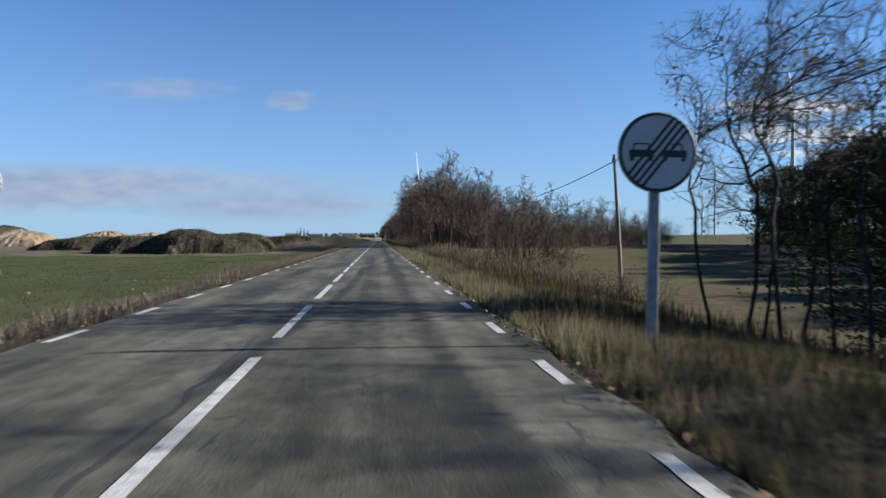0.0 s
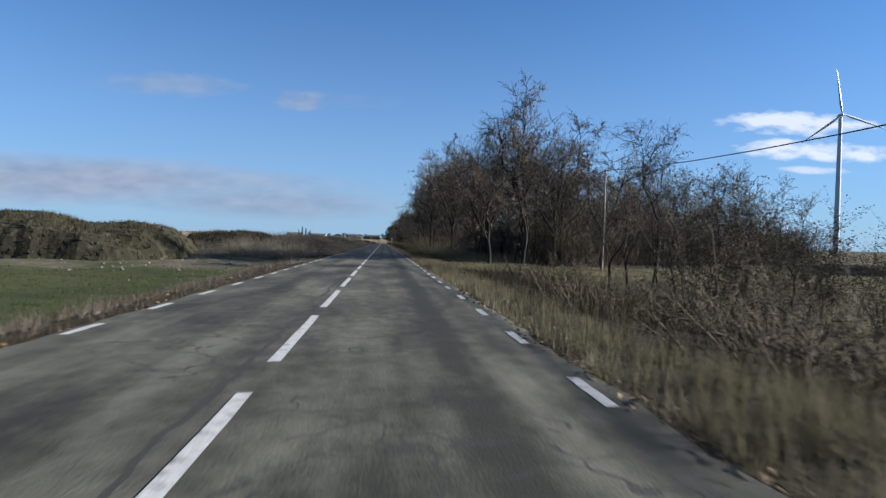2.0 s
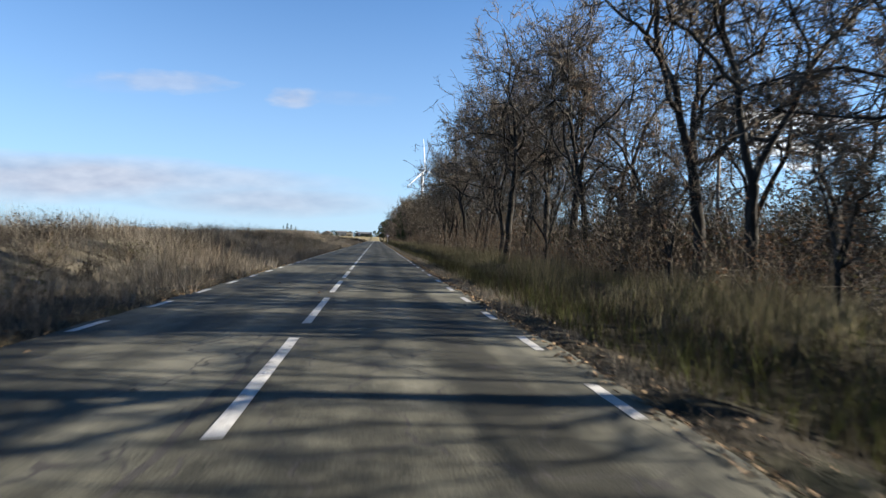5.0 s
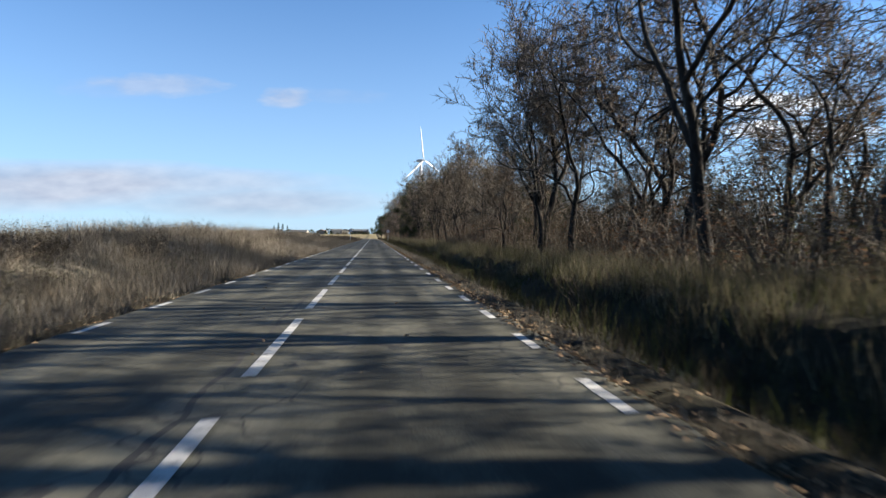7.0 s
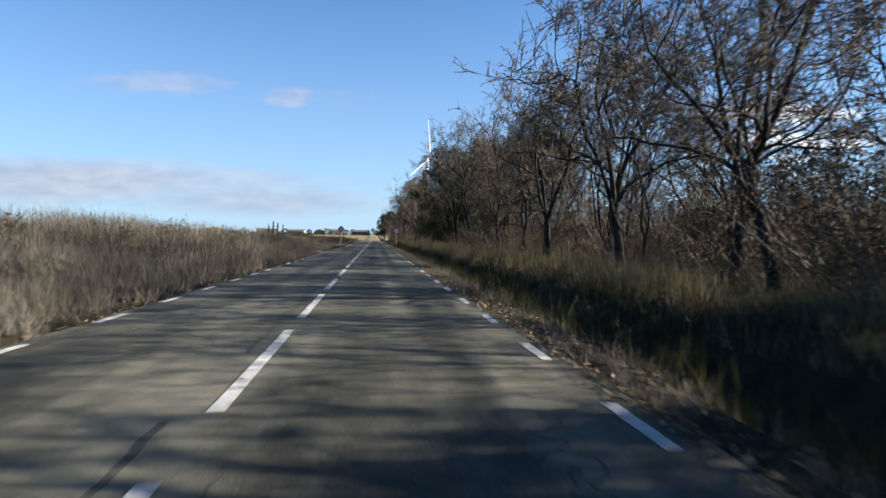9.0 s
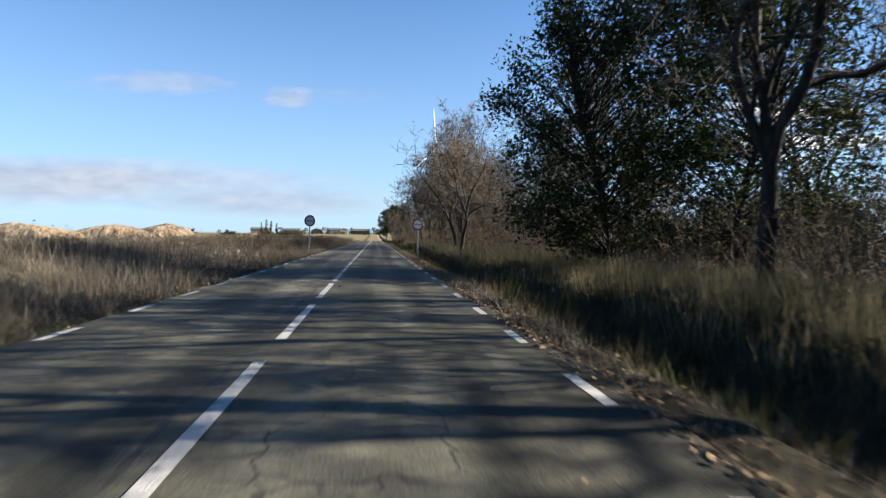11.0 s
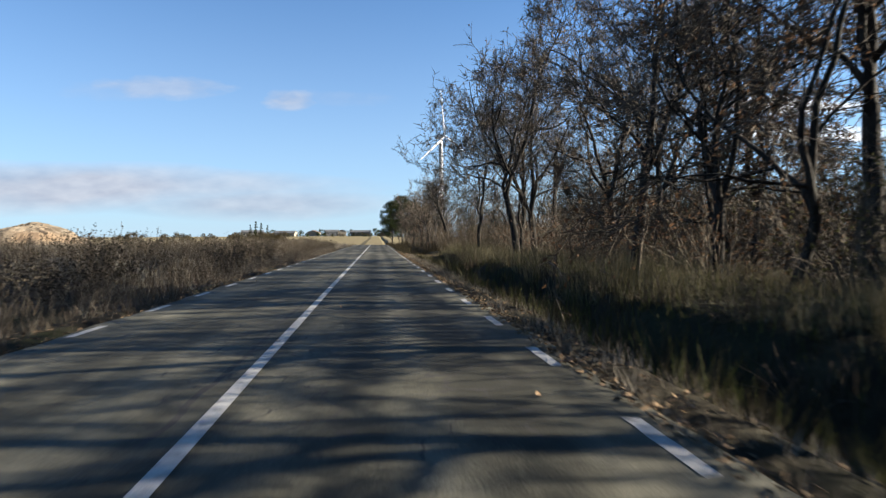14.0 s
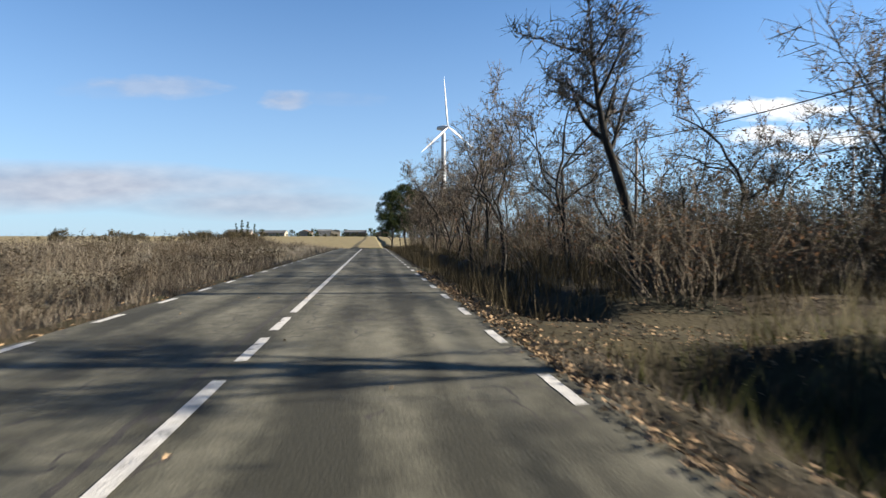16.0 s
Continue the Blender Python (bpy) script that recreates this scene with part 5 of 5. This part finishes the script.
# ---- road signs ----
def disc(r0, r1, z0, n=48):
    """A ring, or a full disc, that faces -y at depth z0."""
    s = Soup()
    for i in range(n):
        a = 2 * math.pi * i / n
        s.v += [Vector((r0 * math.cos(a), z0, r0 * math.sin(a))), Vector((r1 * math.cos(a), z0, r1 * math.sin(a)))]
    for i in range(n):
        j = (i + 1) % n
        s.f.append((2 * i, 2 * i + 1, 2 * j + 1, 2 * j))
    return s


def car_print(cx, y, w):
    """A small car seen from behind, as on the sign."""
    s = Soup()
    h = w * 0.70
    def quad(*pts):
        b = len(s.v)
        s.v += [Vector((cx + px * w, y, pz * h)) for px, pz in pts]
        s.f.append(tuple(range(b, b + len(pts))))
    quad((-0.5, -0.28), (0.5, -0.28), (0.5, 0.12), (-0.5, 0.12))
    quad((-0.38, 0.12), (-0.31, 0.12), (-0.24, 0.42), (-0.30, 0.50))
    quad((0.31, 0.12), (0.38, 0.12), (0.30, 0.50), (0.24, 0.42))
    quad((-0.30, 0.50), (-0.24, 0.42), (0.24, 0.42), (0.30, 0.50))
    quad((-0.46, -0.5), (-0.28, -0.5), (-0.28, -0.28), (-0.46, -0.28))
    quad((0.28, -0.5), (0.46, -0.5), (0.46, -0.28), (0.28, -0.28))
    return s


def road_sign(label, ended, group):
    root = new("road_sign")
    s = Soup()
    s.box(-0.04, -0.02, -2.25, 0.04, 0.02, 0.22)
    post = part("post", s.mesh("post", M_ZINC, False), root, "galvanised steel post")
    bev = post.modifiers.new("bevel", "BEVEL")
    bev.width, bev.segments = 0.006, 2
    plate = Soup()
    n = 48
    for k, (r, y) in enumerate(((0.0, -0.030), (0.292, -0.030), (0.30, -0.036), (0.30, -0.052), (0.294, -0.056))):
        for i in range(n):
            a = 2 * math.pi * i / n
            plate.v.append(Vector((r * math.cos(a), y, r * math.sin(a))))
    for k in range(4):
        for i in range(n):
            j = (i + 1) % n
            plate.f.append((k * n + i, k * n + j, (k + 1) * n + j, (k + 1) * n + i))
    part("plate", plate.mesh("plate", M_ZINC, True), root, "grey steel back plate")
    part("face", disc(0.0, 0.294, -0.0565).mesh("face", M_SIGN_WHITE, False), root)
    if ended:
        part("border", disc(0.272, 0.294, -0.0585).mesh("border", M_SIGN_BLACK, False), root)
        for x in (-0.125, 0.125):
            part("car_symbol", car_print(x, -0.0585, 0.19).mesh("car_symbol", M_SIGN_BLACK, False), root)
        for k in range(4):
            o = (k - 1.5) * 0.046
            half = math.sqrt(0.272 ** 2 - o * o)
            s = Soup()
            d, p = Vector((0.62, 0, 0.785)), Vector((0.785, 0, -0.62))
            c = p * o + Vector((0, -0.0605, 0))
            s.v += [c - d * half - p * 0.011, c - d * half + p * 0.011, c + d * half + p * 0.011, c + d * half - p * 0.011]
            s.f.append((0, 1, 2, 3))
            part("stripe", s.mesh("stripe", M_SIGN_BLACK, False), root)
    else:
        part("border", disc(0.222, 0.294, -0.0585).mesh("border", M_SIGN_RED, False), root)
        part("car_symbol", car_print(-0.098, -0.0585, 0.15).mesh("car_symbol", M_SIGN_BLACK, False), root)
        part("car_symbol", car_print(0.098, -0.0585, 0.15).mesh("car_symbol", M_SIGN_BLACK, False), root)
    s = Soup()
    for z in (-0.13, 0.13):
        s.box(-0.06, -0.032, z - 0.02, 0.06, 0.026, z + 0.02)
    part("clamp", s.mesh("clamp", M_ZINC, False), root)
    return tagged(root, label, "road sign", group)


end_sign = road_sign("round white end-of-no-overtaking sign with black diagonal stripes on steel post", True, "end-of-no-overtaking signs")
end_sign.matrix_basis = pose(4.24, 8.22, 2.11, 0, 1.0, -3) @ Matrix.Scale(1.46, 4)
copy_thing(end_sign, Matrix()).matrix_basis = pose(-4.12, 10.3, 1.93, 0, 0, 14) @ Matrix.Scale(1.37, 4)
no_pass = road_sign("round red-bordered no-overtaking sign on a grey steel post", False, "no-overtaking signs")
no_pass.matrix_basis = pose(4.27, 284.2, 2.13, 0, 0, 0) @ Matrix.Scale(1.46, 4)
copy_thing(no_pass, Matrix()).matrix_basis = pose(-3.92, 285.4, 2.34, 0, 2.8, -12) @ Matrix.Scale(1.46, 4)


# ---- power line ----
def wood_pole(height):
    root = new("utility_pole")
    s = Soup()
    s.tube([Vector((0, 0, -0.3)), Vector((0.01, 0, height * 0.5)), Vector((0, 0.01, height))], [0.085, 0.075, 0.062], 10)
    s.f.append(tuple(range(20, 30)))
    part("pole", s.mesh("pole", M_WOODPOLE), root)
    b = Soup()
    b.box(-0.05, -0.05, height - 0.35, 0.05, 0.20, height - 0.25)
    part("bracket", b.mesh("bracket", M_ZINC, False), root)
    c = Soup()
    c.tube([Vector((0, 0.16, height - 0.27)), Vector((0, 0.16, height - 0.20)), Vector((0, 0.16, height - 0.14)), Vector((0, 0.16, height - 0.10))], [0.02, 0.045, 0.03, 0.01], 8)
    part("insulator", c.mesh("insulator", M_PORCELAIN), root)
    return tagged(root, "weathered wooden utility pole carrying one cable", "utility pole", "poles along the wood")


POLES, POLE_TOP = ((7.0, -26.0), (10.82, 25.3), (15.0, 80.0), (14.8, 130.3), (15.0, 182.3), (15.2, 231.7), (15.6, 277.5), (15.2, 320.5), (15.0, 365.3), (15.0, 412.9)), 6.6
pole = wood_pole(POLE_TOP)
for i, (x, y) in enumerate(POLES):
    m = pose(x, y, land(x, y), 0, -3.0 if i == 1 else 0.6, 0) @ Matrix.Diagonal((1, 1, 0.87 if i == 1 else 1.0, 1))
    if i == 0:
        pole.matrix_basis = m
    else:
        copy_thing(pole, m)


def build_cable():
    s = Soup()
    pts = []
    for (xa, a), (xb, b) in zip(POLES, POLES[1:]):
        za, zb = (land(x, y) + POLE_TOP * (0.87 if y == 25.3 else 1.0) - 0.12 for x, y in ((xa, a), (xb, b)))
        for i in range(12):
            t = i / 12
            pts.append(Vector((xa + (xb - xa) * t, a + (b - a) * t, za + (zb - za) * t - 0.97 * 4 * t * (1 - t))))
    s.tube(pts, [0.02] * len(pts), 5)
    tagged(new("power_cable", s.mesh("power_cable", M_CABLE)), "black cable strung between the wooden poles", "cable")


build_cable()


# ---- wind turbines ----
def turbine(hub, blade, start):
    root = new("wind_turbine")
    s = Soup()
    s.tube([Vector((0, 0, -2)), Vector((0, 0, hub * 0.5)), Vector((0, 0, hub - 1))], [2.1, 1.7, 1.2], 20)
    part("tower", s.mesh("tower", M_TURBINE), root)
    s = Soup()
    s.tube([Vector((0, -3.0, hub)), Vector((0, -2.2, hub)), Vector((0, 2.5, hub)), Vector((0, 4.6, hub + 0.1)), Vector((0, 5.0, hub + 0.1))], [0.5, 1.35, 1.5, 1.2, 0.2], 12)
    part("nacelle", s.mesh("nacelle", M_TURBINE), root)
    s = Soup()
    s.tube([Vector((0, -4.8, hub)), Vector((0, -4.3, hub)), Vector((0, -3.2, hub)), Vector((0, -2.9, hub))], [0.1, 0.75, 1.0, 0.9], 12)
    part("hub", s.mesh("hub", M_TURBINE), root)
    for k in range(3):
        a = radians(start + 120 * k)
        d, side = Vector((math.cos(a), 0, math.sin(a))), Vector((-math.sin(a), 0, math.cos(a)))
        s = Soup()
        prof = ((0.02, 0.45, 0.45), (0.10, 0.75, 0.40), (0.22, 1.15, 0.26), (0.5, 0.85, 0.16), (0.8, 0.5, 0.09), (0.97, 0.26, 0.05), (1.0, 0.05, 0.02))
        for t, w, th in prof:
            c = Vector((0, -3.8, hub)) + d * (t * blade)
            for u, v in ((-0.35, 0), (0, 1), (0.65, 0), (0, -1)):
                s.v.append(c + side * (u * w * 1.6) + Vector((0, v * th, 0)))
        for i in range(len(prof) - 1):
            for q in range(4):
                q2 = (q + 1) % 4
                s.f.append((4 * i + q, 4 * i + q2, 4 * i + 4 + q2, 4 * i + 4 + q))
        part("blade", s.mesh("blade", M_TURBINE), root)
    return tagged(root, "white three-bladed wind turbine standing on far farmland", "wind turbine", "wind farm")


def put_turbine(x, y, hub, blade, start, face, z=0.0):
    t = turbine(hub, blade, start)
    t.matrix_basis = pose(x, y, z, 0, 0, face)


put_turbine(45.3, 717.5, 70.6, 30.5, 97, 42)
put_turbine(329.2, 460.5, 102.5, 33.2, 98, -20)
put_turbine(595.1, 1038.5, 116.3, 38.8, 75, -20)
put_turbine(758.6, 1378.5, 116.3, 38.8, 20, -20)
put_turbine(1218.4, 1813.7, 97, 36, 50, -20)
put_turbine(1495.4, 2044.9, 97, 36, 10, -20)


# ---- far farm buildings ----
def house(w, d, h, roof_h, wall_mat, roof_mat, label, windows=3):
    root = new("house")
    s = Soup()
    s.box(-w / 2, -d / 2, -1.5, w / 2, d / 2, h)
    b = len(s.v)
    s.v += [Vector((-w / 2, -d / 2, h)), Vector((-w / 2, d / 2, h)), Vector((-w / 2, 0, h + roof_h)), Vector((w / 2, -d / 2, h)), Vector((w / 2, d / 2, h)), Vector((w / 2, 0, h + roof_h))]
    s.f += [(b, b + 2, b + 1), (b + 3, b + 4, b + 5)]
    part("wall", s.mesh("wall", wall_mat, False), root)
    r = Soup()
    o = 0.4
    for sy in (-1, 1):
        b = len(r.v)
        lo = h - o * roof_h / (d / 2)
        r.v += [Vector((-w / 2 - o, sy * (d / 2 + o), lo)), Vector((w / 2 + o, sy * (d / 2 + o), lo)), Vector((w / 2 + o, 0, h + roof_h)), Vector((-w / 2 - o, 0, h + roof_h))]
        r.v += [v + Vector((0, 0, 0.2)) for v in r.v[b:b + 4]]
        r.f += [(b, b + 1, b + 2, b + 3), (b + 4, b + 5, b + 6, b + 7), (b, b + 1, b + 5, b + 4), (b + 1, b + 2, b + 6, b + 5), (b + 3, b, b + 4, b + 7)]
    part("roof", r.mesh("roof", roof_mat, False), root)
    for k in range(windows):
        x = -w / 2 + w * (k + 0.5) / windows
        q = Soup()
        q.box(x - 0.5, -d / 2 - 0.05, h * 0.45, x + 0.5, -d / 2 + 0.02, h * 0.45 + 1.2)
        part("window", q.mesh("window", M_GLASS, False), root)
    return tagged(root, label, "house")


FARM = (
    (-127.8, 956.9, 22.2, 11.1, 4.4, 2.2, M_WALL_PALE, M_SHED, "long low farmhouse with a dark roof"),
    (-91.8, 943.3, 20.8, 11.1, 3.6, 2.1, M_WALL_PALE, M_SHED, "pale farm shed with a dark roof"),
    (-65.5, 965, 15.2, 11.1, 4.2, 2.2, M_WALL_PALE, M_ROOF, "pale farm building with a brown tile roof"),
    (-46.1, 956.9, 13.8, 11.1, 5, 1.9, M_SHED, M_SHED, "dark farm shed behind the fields"),
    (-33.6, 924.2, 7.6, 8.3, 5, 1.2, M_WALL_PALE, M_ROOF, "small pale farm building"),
    (-15.6, 956.9, 20.8, 11.1, 4.2, 2.1, M_SHED, M_SHED, "long dark barn among trees"),
    (12.1, 965, 16.6, 11.1, 3.6, 1.9, M_SHED, M_ROOF, "low dark barn at the end of the fields"),
)
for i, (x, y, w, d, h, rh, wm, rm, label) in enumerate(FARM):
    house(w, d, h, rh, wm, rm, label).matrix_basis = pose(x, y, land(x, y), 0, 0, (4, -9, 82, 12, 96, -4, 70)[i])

cypress = tree_from(evergreen_meshes(131, 9.0, 0.9, M_LEAF_DARK, 40, 0.35, 40, 0.03, 0.12), "narrow dark cypress by the farm", name="cypress", group="cypress row")
for i, (x, y, s) in enumerate(((-107, 841.3, 0.9), (-102.2, 841.3, 1.1), (-98, 842.6, 1.0), (-93.2, 844, 0.85))):
    m = pose(x, y, land(x, y), 0, 0, 50 * i)
    if i == 0:
        cypress.matrix_basis = m
        ob = cypress
    else:
        ob = copy_thing(cypress, m)
    ob.scale = (GROWN * s,) * 3

RIDGE = [tree_from(evergreen_meshes(140 + i, 3.4, 2.6, M_LEAF_DULL, 46, 0.26, 30, 0.02, 0.1), "rounded brownish scrub oak on the far ridge", "shrub", "far scrub oaks", "scrub_oak") for i in range(2)]

HEDGE = [tree_from(evergreen_meshes(150 + i, 3.4, 2.4, M_LEAF_DARK, 18, 0.42, 26, 0.02, 0.1), "dark evergreen hedge shrub in front of the farm", "shrub", "farm hedge", "hedge_shrub") for i in range(2)]


def plant_ridge():
    rng = random.Random(77)
    spots = [(-33.6 - 53 * rng.random() ** 1.7, rng.uniform(460, 535)) for _ in range(22)]
    spots += [(rng.uniform(-208.2, -125.1), rng.uniform(684.9, 848.1)) for _ in range(20)]
    spots += [(rng.uniform(-42, 82.7), rng.uniform(875.3, 943.3)) for _ in range(16)]
    spots += [(rng.uniform(82.7, 581.3), rng.uniform(576.1, 848.1)) for _ in range(20)]
    scatter(HEDGE, [(-86.3 + 5 * i + rng.uniform(-2, 2), rng.uniform(875.3, 913.4)) for i in range(26) if i % 7 != 3], rng, 0.35, 0.9, set())
    for i, (x, y, k) in enumerate(((-108.4, 962.3, 1.5), (-78, 956.9, 1.3), (-57.2, 959.6, 1.6), (-26.7, 963.7, 1.4), (-0.4, 954.2, 1.7), (3.8, 962.3, 1.3), (24.5, 956.9, 1.5))):
        copy_thing(HEDGE[i % 2], Matrix()).matrix_basis = stand(HEDGE[0], x, y, 60 * i, k)
    used = set()
    scatter(RIDGE, spots[:22], rng, 0.7, 1.05, used)
    scatter(RIDGE, spots[22:], rng, 0.4, 0.85, used)


plant_ridge()
